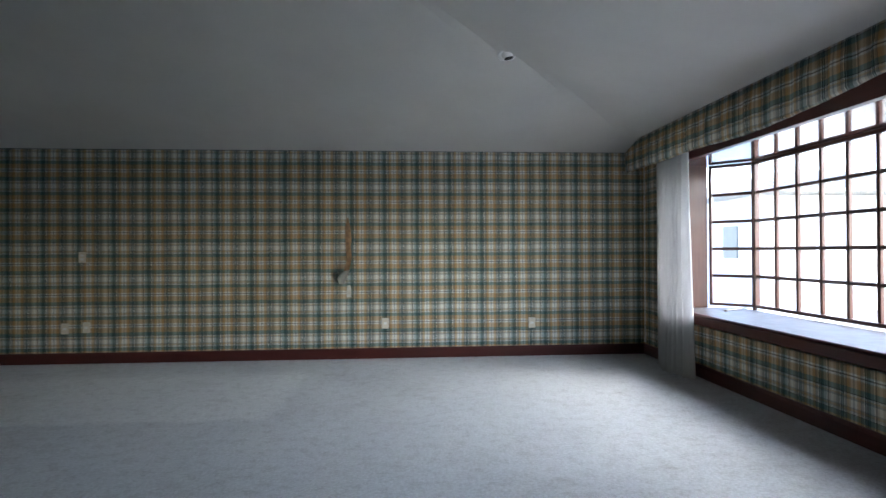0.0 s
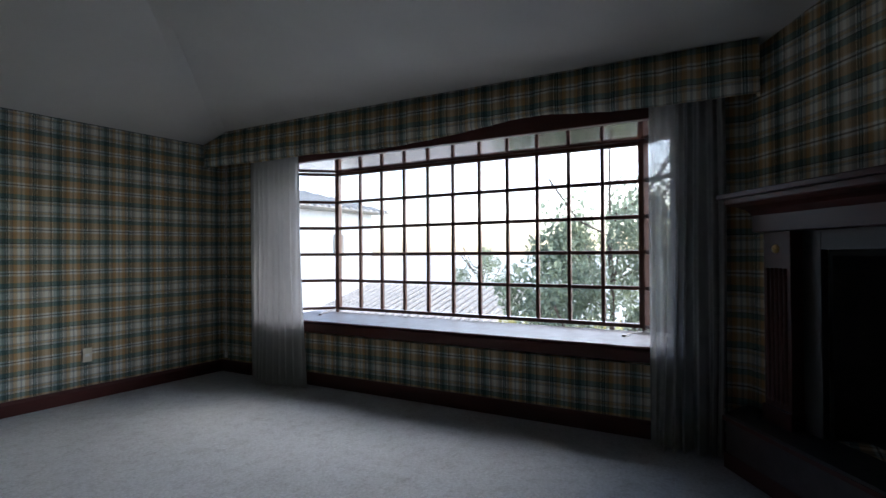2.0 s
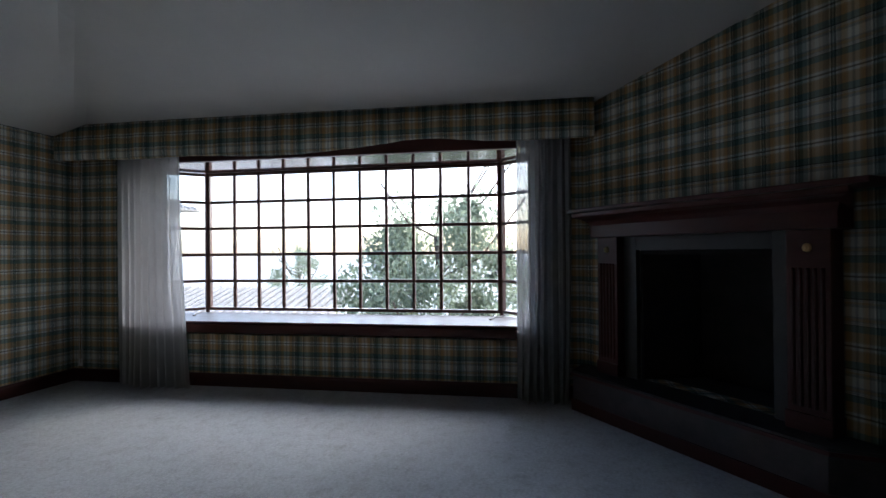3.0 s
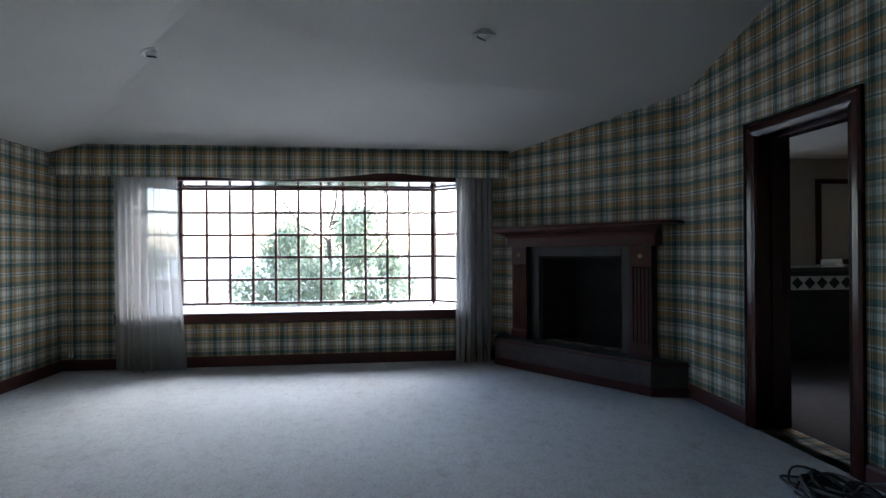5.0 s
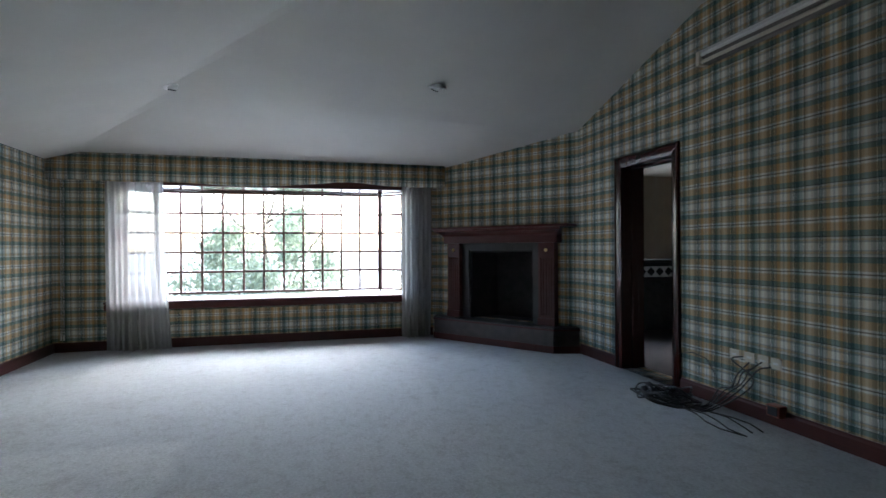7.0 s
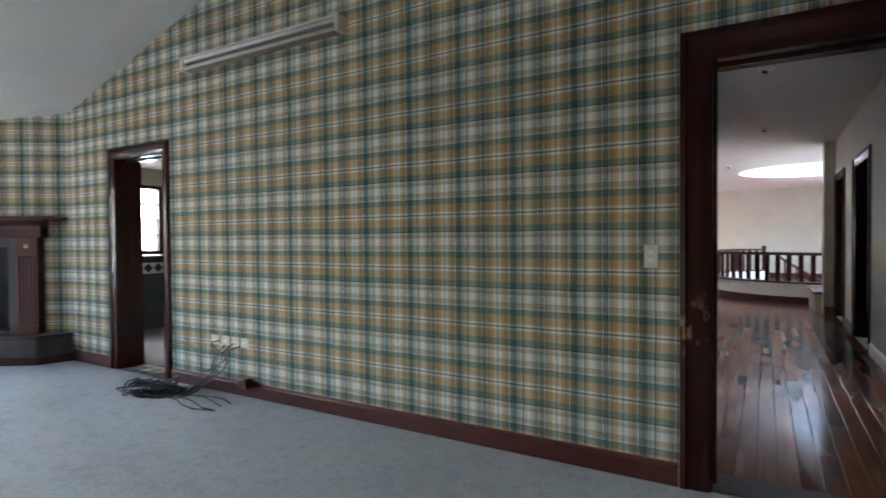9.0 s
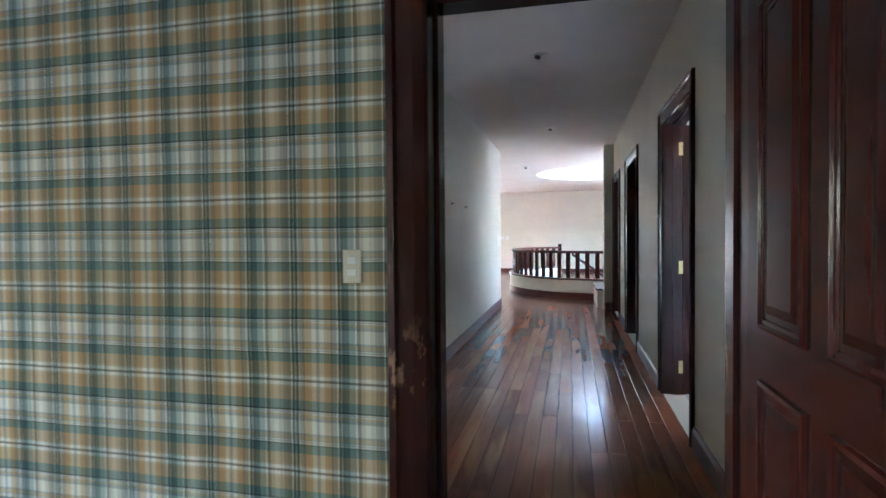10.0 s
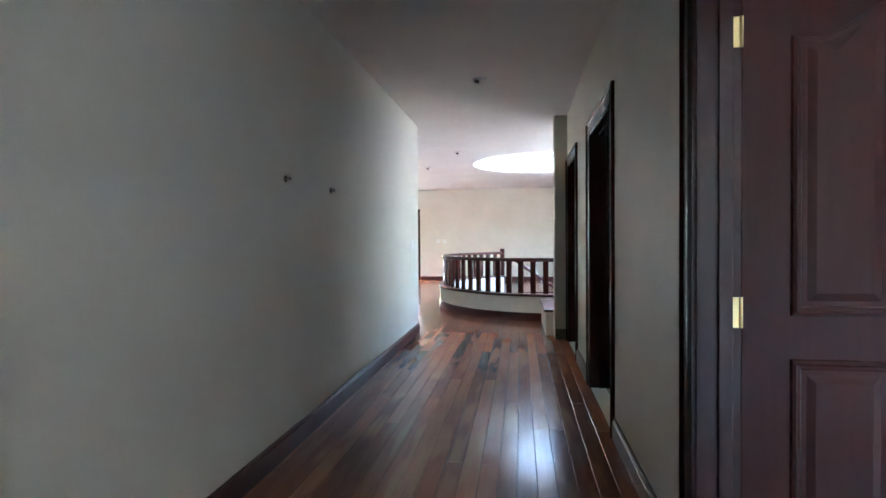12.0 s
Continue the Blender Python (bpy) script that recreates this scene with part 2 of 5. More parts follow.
M_MAHOG_H = wood("mahogany_trim_horizontal", (0.045, 0.011, 0.009), (0.085, 0.022, 0.017), 0.36, grain=(0.06, 0.06, 1))
M_DOOR = wood("mahogany_door", (0.034, 0.0095, 0.0075), (0.054, 0.015, 0.0115), 0.18, gloss=0.13)
M_SASH = wood("window_timber", (0.05, 0.02, 0.013), (0.12, 0.05, 0.03), 0.35, coat=0.2)
M_PLANK = wood("floor_plank", (0.19, 0.06, 0.034), (0.41, 0.165, 0.088), 0.17, grain=(1, 0.05, 1), coat=0.0, random_tint=0.85, blotch=0.5, gloss=0.2)
M_PLANK_FAR = wood("floor_plank_far", (0.19, 0.06, 0.034), (0.41, 0.165, 0.088), 0.17, grain=(1, 0.05, 1), coat=0.0, random_tint=0.85, gloss=0.2, island=True)
M_SEAT = plain("worn_seat_paint", (0.075, 0.068, 0.068), 0.5, vary=0.3, scale=5, bump=0.1)
M_VARNISH = plain("glossy_varnished_soffit", (0.09, 0.035, 0.03), 0.1, vary=0.25, scale=3, bump=0.02, fine=30, coat=0.6)
M_STONE = plain("hearth_stone", (0.06, 0.048, 0.044), 0.45, vary=0.35, scale=9, bump=0.2, fine=50)
M_STONE2 = plain("grey_stone", (0.026, 0.023, 0.022), 0.45, vary=0.25, scale=12, bump=0.15)
M_SOOT = plain("sooty_brick", (0.02, 0.018, 0.018), 0.9, vary=0.5, scale=7, bump=0.4)
M_BRASS = plain("brass", (0.72, 0.52, 0.24), 0.3, 1.0, vary=0.2, bump=0.05)
M_STEEL = plain("painted_steel", (0.2, 0.18, 0.16), 0.4, 0.3, vary=0.15, bump=0.05)
M_PLATE = plain("cream_plastic", (0.64, 0.59, 0.47), 0.4, vary=0.08, bump=0.03)
M_PLATE2 = plain("white_plastic", (0.75, 0.75, 0.72), 0.35, vary=0.05, bump=0.03)
M_CABLE = plain("black_cable", (0.012, 0.012, 0.013), 0.45, vary=0.3, bump=0.05)
M_DARK = plain("dark_void", (0.02, 0.02, 0.02), 0.8)
M_TORN = plain("torn_backing_paper", (0.42, 0.26, 0.14), 0.85, vary=0.35, scale=20, bump=0.4)
M_TORN2 = plain("torn_paper_white", (0.6, 0.58, 0.5), 0.85, vary=0.2, scale=20, bump=0.3)
M_TILE = plain("dark_bath_tile", (0.035, 0.04, 0.045), 0.2, vary=0.3, scale=12, bump=0.05)
M_BATHFLOOR = plain("bath_floor", (0.016, 0.011, 0.010), 0.85, vary=0.3, scale=8, bump=0.1)
M_TILE_W = plain("white_bath_tile", (0.6, 0.6, 0.58), 0.2, vary=0.1, bump=0.03)
M_BATHWALL = plain("bath_wall_paint", (0.34, 0.30, 0.25), 0.5, vary=0.08, bump=0.1)
M_REDBOX = plain("terracotta_plastic", (0.3, 0.1, 0.06), 0.5)
M_GLASS = glass_material()
M_SHEER = sheer_material()
M_OUTWALL = plain("outside_plaster", (0.72, 0.71, 0.68), 0.8, vary=0.1, bump=0.2)
M_ROOFTILE = plain("weathered_roof_tile", (0.34, 0.31, 0.27), 0.85, vary=0.45, scale=14, bump=0.4)
M_LEAF = leaf_material("leaf", (0.11, 0.125, 0.088))
M_LEAF2 = leaf_material("yellow_leaf", (0.16, 0.15, 0.06))
M_BARK = plain("bark", (0.1, 0.07, 0.05), 0.9, vary=0.4, scale=10, bump=0.6)
M_GROUND = plain("pale_paved_ground", (0.42, 0.41, 0.38), 0.95, vary=0.3, scale=0.4, bump=0.4)
M_MIRROR, _nt, _b = mat("mirror")
_b.inputs["Metallic"].default_value, _b.inputs["Roughness"].default_value = 1.0, 0.02
_b.inputs["Base Color"].default_value = (0.8, 0.8, 0.8, 1)


# ---- mesh helpers ----
def uv_metres(bm, axis=None):
    lay = bm.loops.layers.uv.verify()
    bm.normal_update()
    for f in bm.faces:
        n = f.normal
        if abs(n.z) < 0.6:
            t = Vector(axis) if axis else Vector((-n.y, n.x, 0))
            if t.length < 1e-6:
                t = Vector((1, 0, 0))
            t.normalize()
            if abs(t.x) > abs(t.y) and t.x < 0 or abs(t.y) >= abs(t.x) and t.y < 0:
                t = -t
            for lp in f.loops:
                lp[lay].uv = (lp.vert.co.dot(t), lp.vert.co.z)
        else:
            for lp in f.loops:
                lp[lay].uv = (lp.vert.co.x, lp.vert.co.y)


def mesh_of(name, bm, material, smooth=False, axis=None):
    uv_metres(bm, axis)
    me = bpy.data.meshes.new(name)
    bm.to_mesh(me)
    bm.free()
    me.materials.append(material)
    if smooth:
        me.shade_smooth()
    return me


def part(name, bm, material, parent, label="", smooth=False, axis=None):
    ob = new(name, mesh_of(name, bm, material, smooth, axis))
    ob.parent = parent
    return tagged(ob, label)


def thing(name, m, label, category, group=""):
    ob = new(name)
    ob.empty_display_size = 0.1
    ob.matrix_world = m
    return tagged(ob, label, category, group)


def solo(name, bm, material, label, category, m=None, group="", smooth=False):
    ob = new(name, mesh_of(name, bm, material, smooth))
    if m is not None:
        ob.matrix_world = m
    return tagged(ob, label, category, group)


def struct(name, bm, material, label, category, smooth=False):
    ob = new(name, mesh_of(name, bm, material, smooth))
    return tagged(ob, label, category, kind="structure")


def box(bm, x0, x1, y0, y1, z0, z1, bevel=0.0, m=None):
    made = bmesh.ops.create_cube(bm, size=1.0)["verts"]
    sx, sy, sz = abs(x1 - x0), abs(y1 - y0), abs(z1 - z0)
    for v in made:
        v.co = Vector(((x0 + x1) / 2 + v.co.x * sx, (y0 + y1) / 2 + v.co.y * sy, (z0 + z1) / 2 + v.co.z * sz))
    if bevel:
        edges = list({e for v in made for e in v.link_edges})
        made = bmesh.ops.bevel(bm, geom=edges, offset=min(bevel, sx * 0.45, sy * 0.45, sz * 0.45), segments=2, profile=0.5, affect="EDGES")["verts"]
        made = list({v for v in made})
    if m is not None:
        bmesh.ops.transform(bm, matrix=m, verts=[v for v in made if v.is_valid])
    return made


def boxed(*args, **kw):
    bm = bmesh.new()
    box(bm, *args, **kw)
    return bm


def cyl(bm, r, z0, z1, seg=24, m=None, r2=None):
    made = bmesh.ops.create_cone(bm, cap_ends=True, segments=seg, radius1=r, radius2=r if r2 is None else r2, depth=z1 - z0,
                                 matrix=Matrix.Translation((0, 0, (z0 + z1) / 2)))["verts"]
    if m is not None:
        bmesh.ops.transform(bm, matrix=m, verts=made)
    return made


def prism(bm, outline, depth, m=None):
    """A plate: a closed outline in x, z pushed along y from 0 to depth."""
    a = [bm.verts.new((x, 0, z)) for x, z in outline]
    b = [bm.verts.new((x, depth, z)) for x, z in outline]
    n = len(outline)
    bm.faces.new(a)
    bm.faces.new(b[::-1])
    for i in range(n):
        j = (i + 1) % n
        bm.faces.new((a[j], a[i], b[i], b[j]))
    bmesh.ops.recalc_face_normals(bm, faces=bm.faces[:])
    if m is not None:
        bmesh.ops.transform(bm, matrix=m, verts=a + b)


def sweep(bm, path, section, closed=False):
    """A profile (offset across, offset up) carried along a path of points, upright."""
    n = len(path)
    rings = []
    for i, p in enumerate(path):
        p = Vector(p)
        a = Vector(path[i - 1] if i or closed else path[i])
        c = Vector(path[(i + 1) % n] if i < n - 1 or closed else path[i])
        d1, d2 = (p - a), (c - p)
        d1.z = d2.z = 0
        d = (d1.normalized() if d1.length else d2.normalized()) + (d2.normalized() if d2.length else d1.normalized())
        d = d.normalized()
        side = Vector((d.y, -d.x, 0))
        ref = d1.normalized() if d1.length else d2.normalized()
        k = 1.0 / max(0.3, abs(d.dot(ref)))
        rings.append([bm.verts.new(p + side * (s * k) + Vector((0, 0, h))) for s, h in section])
    m = len(section)
    for i in range(n if closed else n - 1):
        r, q = rings[i], rings[(i + 1) % n]
        for j in range(m):
            bm.faces.new((r[j], r[(j + 1) % m], q[(j + 1) % m], q[j]))
    if not closed:
        bm.faces.new(rings[0][::-1])
        bm.faces.new(rings[-1])
    bmesh.ops.recalc_face_normals(bm, faces=bm.faces[:])


def tube(bm, pts, r, sides=6):
    rings = []
    n = len(pts)
    for i, p in enumerate(pts):
        d = (Vector(pts[min(i + 1, n - 1)]) - Vector(pts[max(i - 1, 0)])).normalized()
        up = Vector((0, 0, 1)) if abs(d.z) < 0.9 else Vector((1, 0, 0))
        a = d.cross(up).normalized()
        b = d.cross(a).normalized()
        rings.append([bm.verts.new(Vector(p) + (a * math.cos(k * 2 * math.pi / sides) + b * math.sin(k * 2 * math.pi / sides)) * r) for k in range(sides)])
    for i in range(n - 1):
        for k in range(sides):
            bm.faces.new((rings[i][k], rings[i][(k + 1) % sides], rings[i + 1][(k + 1) % sides], rings[i + 1][k]))
    bm.faces.new(rings[0][::-1])
    bm.faces.new(rings[-1])
    bmesh.ops.recalc_face_normals(bm, faces=bm.faces[:])


def wall_bm(p0, p1, thick, z0, z1, holes=()):
    """A wall from p0 to p1 whose room face lies on that line; thick is pushed to its right. holes: along, along, z, z."""
    bm = bmesh.new()
    p0, p1 = Vector((*p0, 0)), Vector((*p1, 0))
    length = (p1 - p0).length
    d = (p1 - p0) / length
    out = Vector((d.y, -d.x, 0)) * thick
    us = sorted({0.0, length, *[h[0] for h in holes], *[h[1] for h in holes]})
    zs = sorted({z0, z1, *[h[2] for h in holes], *[h[3] for h in holes]})

    def at(u, z, o):
        return bm.verts.new(p0 + d * u + Vector((0, 0, z)) + (out if o else Vector()))

    def inside(u, z):
        return any(h[0] < u < h[1] and h[2] < z < h[3] for h in holes)

    def quad(a, b, c, e):
        bm.faces.new([at(*q) for q in (a, b, c, e)])

    for u0, u1 in zip(us, us[1:]):
        for a, b in zip(zs, zs[1:]):
            if not inside((u0 + u1) / 2, (a + b) / 2):
                quad((u0, a, 0), (u1, a, 0), (u1, b, 0), (u0, b, 0))
                quad((u0, a, 1), (u0, b, 1), (u1, b, 1), (u1, a, 1))
    for u0, u1, a, b in [(0.0, length, z0, z1), *holes]:
        for q in (((u0, a), (u1, a)), ((u1, a), (u1, b)), ((u1, b), (u0, b)), ((u0, b), (u0, a))):
            if (u0, u1, a, b) != (0.0, length, z0, z1) and q[0][1] == q[1][1] == z0:
                continue
            quad((*q[0], 0), (*q[1], 0), (*q[1], 1), (*q[0], 1))
    bmesh.ops.remove_doubles(bm, verts=bm.verts[:], dist=1e-5)
    bmesh.ops.recalc_face_normals(bm, faces=bm.faces[:])
    return bm


# ---- the plan ----
YS = -6.03            # room face of the south wall
WT = 0.25             # its thickness
DC = Vector((-1.78, YS, 0))                  # where the slanting chimney wall meets it
DIAG = Vector((0.815, 0.579, 0)).normalized()
DIAG_N = Vector((-DIAG.y, DIAG.x, 0))
BATH = (-2.64, -3.44, 2.06)                  # door openings: edges and head
HALLD = (-7.853, -8.89, 2.125)
XL, XR, HC = -7.115, -9.055, 2.77            # passage walls and ceiling
Y_END, Y_PIL, Y_FAR = -14.05, -13.72, -23.3
STAIR, RX, RY = Vector((-9.0, -17.6, 0)), 2.0, 2.3


# ---- walls, floors and ceilings ----
struct("wall_north", wall_bm((0.3, 0), (-9.8, 0), 0.25, 0, 2.75), M_PAPER_N, "wall papered in green and tan tartan", "wall")
BY0, BY1 = -0.67, -4.36                      # bay opening in the east wall
struct("wall_east", wall_bm((0, 0), (0, -5.3), -0.2, 0, 2.75, [(-BY0, -BY1, 0.47, 2.085)]), M_PAPER_E, "tartan-papered wall with a bay window opening", "wall")
struct("wall_south", wall_bm((-1.0, YS), (-9.8, YS), -WT, 0, 4.3,
       [(-1.0 - BATH[0], -1.0 - BATH[1], 0, BATH[2]), (-1.0 - HALLD[0], -1.0 - HALLD[1], 0, HALLD[2])]), M_PAPER_S, "gable wall papered in faded tartan with two doorways", "wall")
struct("wall_west", wall_bm((-9.7, 0), (-9.7, YS - WT), 0.2, 0, 4.3), M_PAPER_E, "plain tartan-papered end wall", "wall")
FB0, FB1, FBZ = 0.60, 1.58, 1.20             # firebox opening along the slanting wall
p1 = DC + DIAG * 2.35
struct("wall_chimney", wall_bm((DC.x, DC.y), (p1.x, p1.y), 0.12, 0, 3.2, [(FB0, FB1, 0.3, FBZ)]), M_PAPER_E, "slanting chimney wall papered in tartan", "wall")


def vault(x, y):
    """Underside of the hipped ceiling: the north slope and the east slope, which flattens towards the chimney."""
    dn, de = max(0.0, -y), max(0.0, -x)
    north = 2.30 + 0.28 * dn
    f = min(1.0, max(0.0, (-y - 1.5) / 3.5))
    east = 2.345 + (1 - f) * 0.235 * de + f * (0.146 * min(de, 1.78) + 0.3 * max(0.0, de - 1.78))
    return min(north, east)


def room_ceiling():
    bm = bmesh.new()
    xs = [0.25 - 0.125 * k for k in range(82)]
    ys = [0.25 - 0.125 * k for k in range(52)]
    v = {(i, j, k): bm.verts.new((x, y, vault(x, y) + 0.15 * k)) for i, x in enumerate(xs) for j, y in enumerate(ys) for k in (0, 1)}
    for i in range(len(xs) - 1):
        for j in range(len(ys) - 1):
            for k in (0, 1):
                q = [v[i, j, k], v[i + 1, j, k], v[i + 1, j + 1, k], v[i, j + 1, k]]
                bm.faces.new((q[0], q[1], q[2]))
                bm.faces.new((q[0], q[2], q[3]))
    bmesh.ops.recalc_face_normals(bm, faces=bm.faces[:])
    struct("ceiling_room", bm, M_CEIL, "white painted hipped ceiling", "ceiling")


room_ceiling()
struct("floor_room", boxed(-9.8, 0.02, YS - 0.1, 0.02, -0.12, 0.0), M_CARPET, "worn pale grey fitted carpet", "floor")


def skirting(name, p0, p1, h=0.115, t=0.018, material=None):
    """A board along a wall line, on the left of p0 to p1, with a moulded top."""
    bm = bmesh.new()
    sweep(bm, [(*p0, 0), (*p1, 0)], [(0, 0.0), (-t, 0.0), (-t, h - 0.025), (-t * 0.55, h - 0.012), (-t * 0.5, h), (0, h)])
    return struct(name, bm, material or M_MAHOG_H, "stained mahogany skirting board", "baseboard")


CW = 0.115  # door casing width
skirting("baseboard_1", (0, 0), (-9.7, 0))
skirting("baseboard_2", (0, -4.7), (0, 0))
skirting("baseboard_3", (BATH[0] + 0.095, YS), (DC.x - 0.04, YS))
skirting("baseboard_4", (HALLD[0] + 0.13, YS), (BATH[1] - 0.095, YS))
skirting("baseboard_5", (-9.7, YS), (HALLD[1] - 0.13, YS))
skirting("baseboard_6", (XL, Y_END), (XL, YS - WT), 0.13)
for k, (a, b) in enumerate((((YS - WT), -7.64), (-8.89, -10.33), (-11.63, -12.5))):
    skirting(f"baseboard_{7 + k}", (XR, a), (XR, b), 0.13)


# ---- passage and landing ----
LX0, LX1 = -3.6, -11.3                       # landing's outer walls
D1, D2, D3 = (-7.74, -8.79), (-10.43, -11.53), (-12.6, -13.6)
DH = 2.13
struct("wall_passage_east", wall_bm((XL, YS - WT), (XL, Y_END), -0.16, 0, 2.95), M_HALL, "beige painted passage wall", "wall")
struct("wall_passage_west", wall_bm((XR, YS - WT), (XR, Y_PIL), 0.16, 0, 2.95,
       [(YS - WT - a, YS - WT - b, 0, DH) for a, b in (D1, D2, D3)]), M_HALL, "beige painted passage wall with three doorways", "wall")
struct("wall_pilaster", boxed(-9.22, -8.9, -14.0, Y_PIL, 0, 2.95), M_HALL, "beige wall end beside the stairwell", "wall")
struct("wall_landing_north_east", wall_bm((XL + 0.158, Y_END), (LX0, Y_END), 0.16, 0, 2.95), M_HALL, "beige landing wall", "wall")
struct("wall_landing_east", wall_bm((LX0, Y_END), (LX0, Y_FAR), -0.2, 0, 2.95), M_HALL, "beige landing wall", "wall")
struct("wall_landing_south", wall_bm((LX0, Y_FAR), (LX1, Y_FAR), -0.2, 0, 2.95, [(0.95, 1.75, 0, 2.1)]), M_HALL, "pale landing wall with a doorway", "wall")
# the wide opening is added out of view to light the landing
struct("wall_landing_west", wall_bm((LX1, -14.0), (LX1, Y_FAR), 0.2, -3.2, 2.95, [(1.6, 5.3, 0.7, 2.25)]), M_HALL, "beige stairwell wall with an unseen opening added for light", "wall")
struct("wall_landing_north_west", boxed(LX1, -9.225, -14.16, -14.0, -3.2, 2.95), M_HALL, "beige stairwell wall", "wall")
# passage ceiling, slightly lower than the landing's, and the landing's with the round skylight well
struct("ceiling_passage", boxed(XR - 0.1, XL + 0.1, Y_END, YS - WT + 0.01, HC, HC + 0.2), M_CEIL_H, "passage ceiling with the floor's warm bounce tinted in", "ceiling")
SKY, SKR = Vector((-9.05, -18.05, 0)), 1.52


def ring_plate(x0, x1, y0, y1, z0, z1, c, rx, ry, seg=64):
    """A plate with an oval hole through it."""
    bm = bmesh.new()
    inner, outer = [], []
    for k in range(seg):
        a = 2 * math.pi * k / seg
        dx, dy = math.cos(a), math.sin(a)
        s = min(((x1 if dx > 0 else x0) - c.x) / dx if abs(dx) > 1e-9 else 1e9, ((y1 if dy > 0 else y0) - c.y) / dy if abs(dy) > 1e-9 else 1e9)
        inner.append((c.x + dx * rx, c.y + dy * ry))
        outer.append((c.x + dx * s, c.y + dy * s))
    for cx, cy in ((x0, y0), (x0, y1), (x1, y0), (x1, y1)):
        k = min(range(seg), key=lambda i: (outer[i][0] - cx) ** 2 + (outer[i][1] - cy) ** 2)
        outer[k] = (cx, cy)
    v = [[[bm.verts.new((*ring[k], z)) for k in range(seg)] for ring in (inner, outer)] for z in (z0, z1)]
    for k in range(seg):
        j = (k + 1) % seg
        for z in (0, 1):
            bm.faces.new((v[z][0][k], v[z][0][j], v[z][1][j], v[z][1][k]))
        bm.faces.new((v[0][0][k], v[0][0][j], v[1][0][j], v[1][0][k]))
        bm.faces.new((v[0][1][k], v[0][1][j], v[1][1][j], v[1][1][k]))
    bmesh.ops.recalc_face_normals(bm, faces=bm.faces[:])
    return bm


struct("ceiling_landing", ring_plate(LX1 - 0.1, LX0 + 0.1, Y_FAR - 0.1, Y_END, HC + 0.002, HC + 0.2, SKY, SKR, SKR), M_CEIL_H, "white landing ceiling with a round light well", "ceiling")


def skylight():
    t = thing("skylight", Matrix.Translation((SKY.x, SKY.y, HC + 0.2)), "round white skylight well with glazed roof", "skylight")
    circ = [(math.cos(a) * SKR, math.sin(a) * SKR, 0) for a in [2 * math.pi * k / 48 for k in range(48)]]
    bm = bmesh.new()
    sweep(bm, circ, [(0.0, 0), (0.08, 0), (0.08, 0.45), (0.0, 0.45)], closed=True)
    part("well", bm, M_WHITE, t)
    bm = bmesh.new()
    sweep(bm, [(x * 0.97, y * 0.97, 0.28) for x, y, z in circ], [(-0.68, 0.06), (0.03, 0), (0.03, 0.05), (-0.68, 0.11)], closed=True)
    part("ledge", bm, M_WHITE, t)
    for k in range(3):
        part("bar", boxed(-SKR, SKR, -0.02, 0.02, 0.42, 0.47, m=pose(0, 0, 0, 0, 0, 60 * k)), M_WHITE, t)
    bm = bmesh.new()
    cyl(bm, SKR, 0.475, 0.483, 48)
    g = part("pane", bm, M_GLASS, t)
    g.visible_shadow = False


skylight()
# subfloor below the planks, with the stairwell cut out
struct("floor_passage", boxed(-9.3, -6.9, -14.1, YS - 0.1, -0.2, -0.012), M_DARK, "dark subfloor under the planks", "floor")
struct("floor_landing", ring_plate(LX1, LX0, Y_FAR, -14.1, -0.2, -0.012, STAIR, RX, RY), M_DARK, "subfloor of the landing round the stairwell", "floor")
struct("floor_downstairs", boxed(LX1, LX0, Y_FAR, -14.0, -3.4, -3.2), M_PLANK, "timber floor of the storey below", "floor")


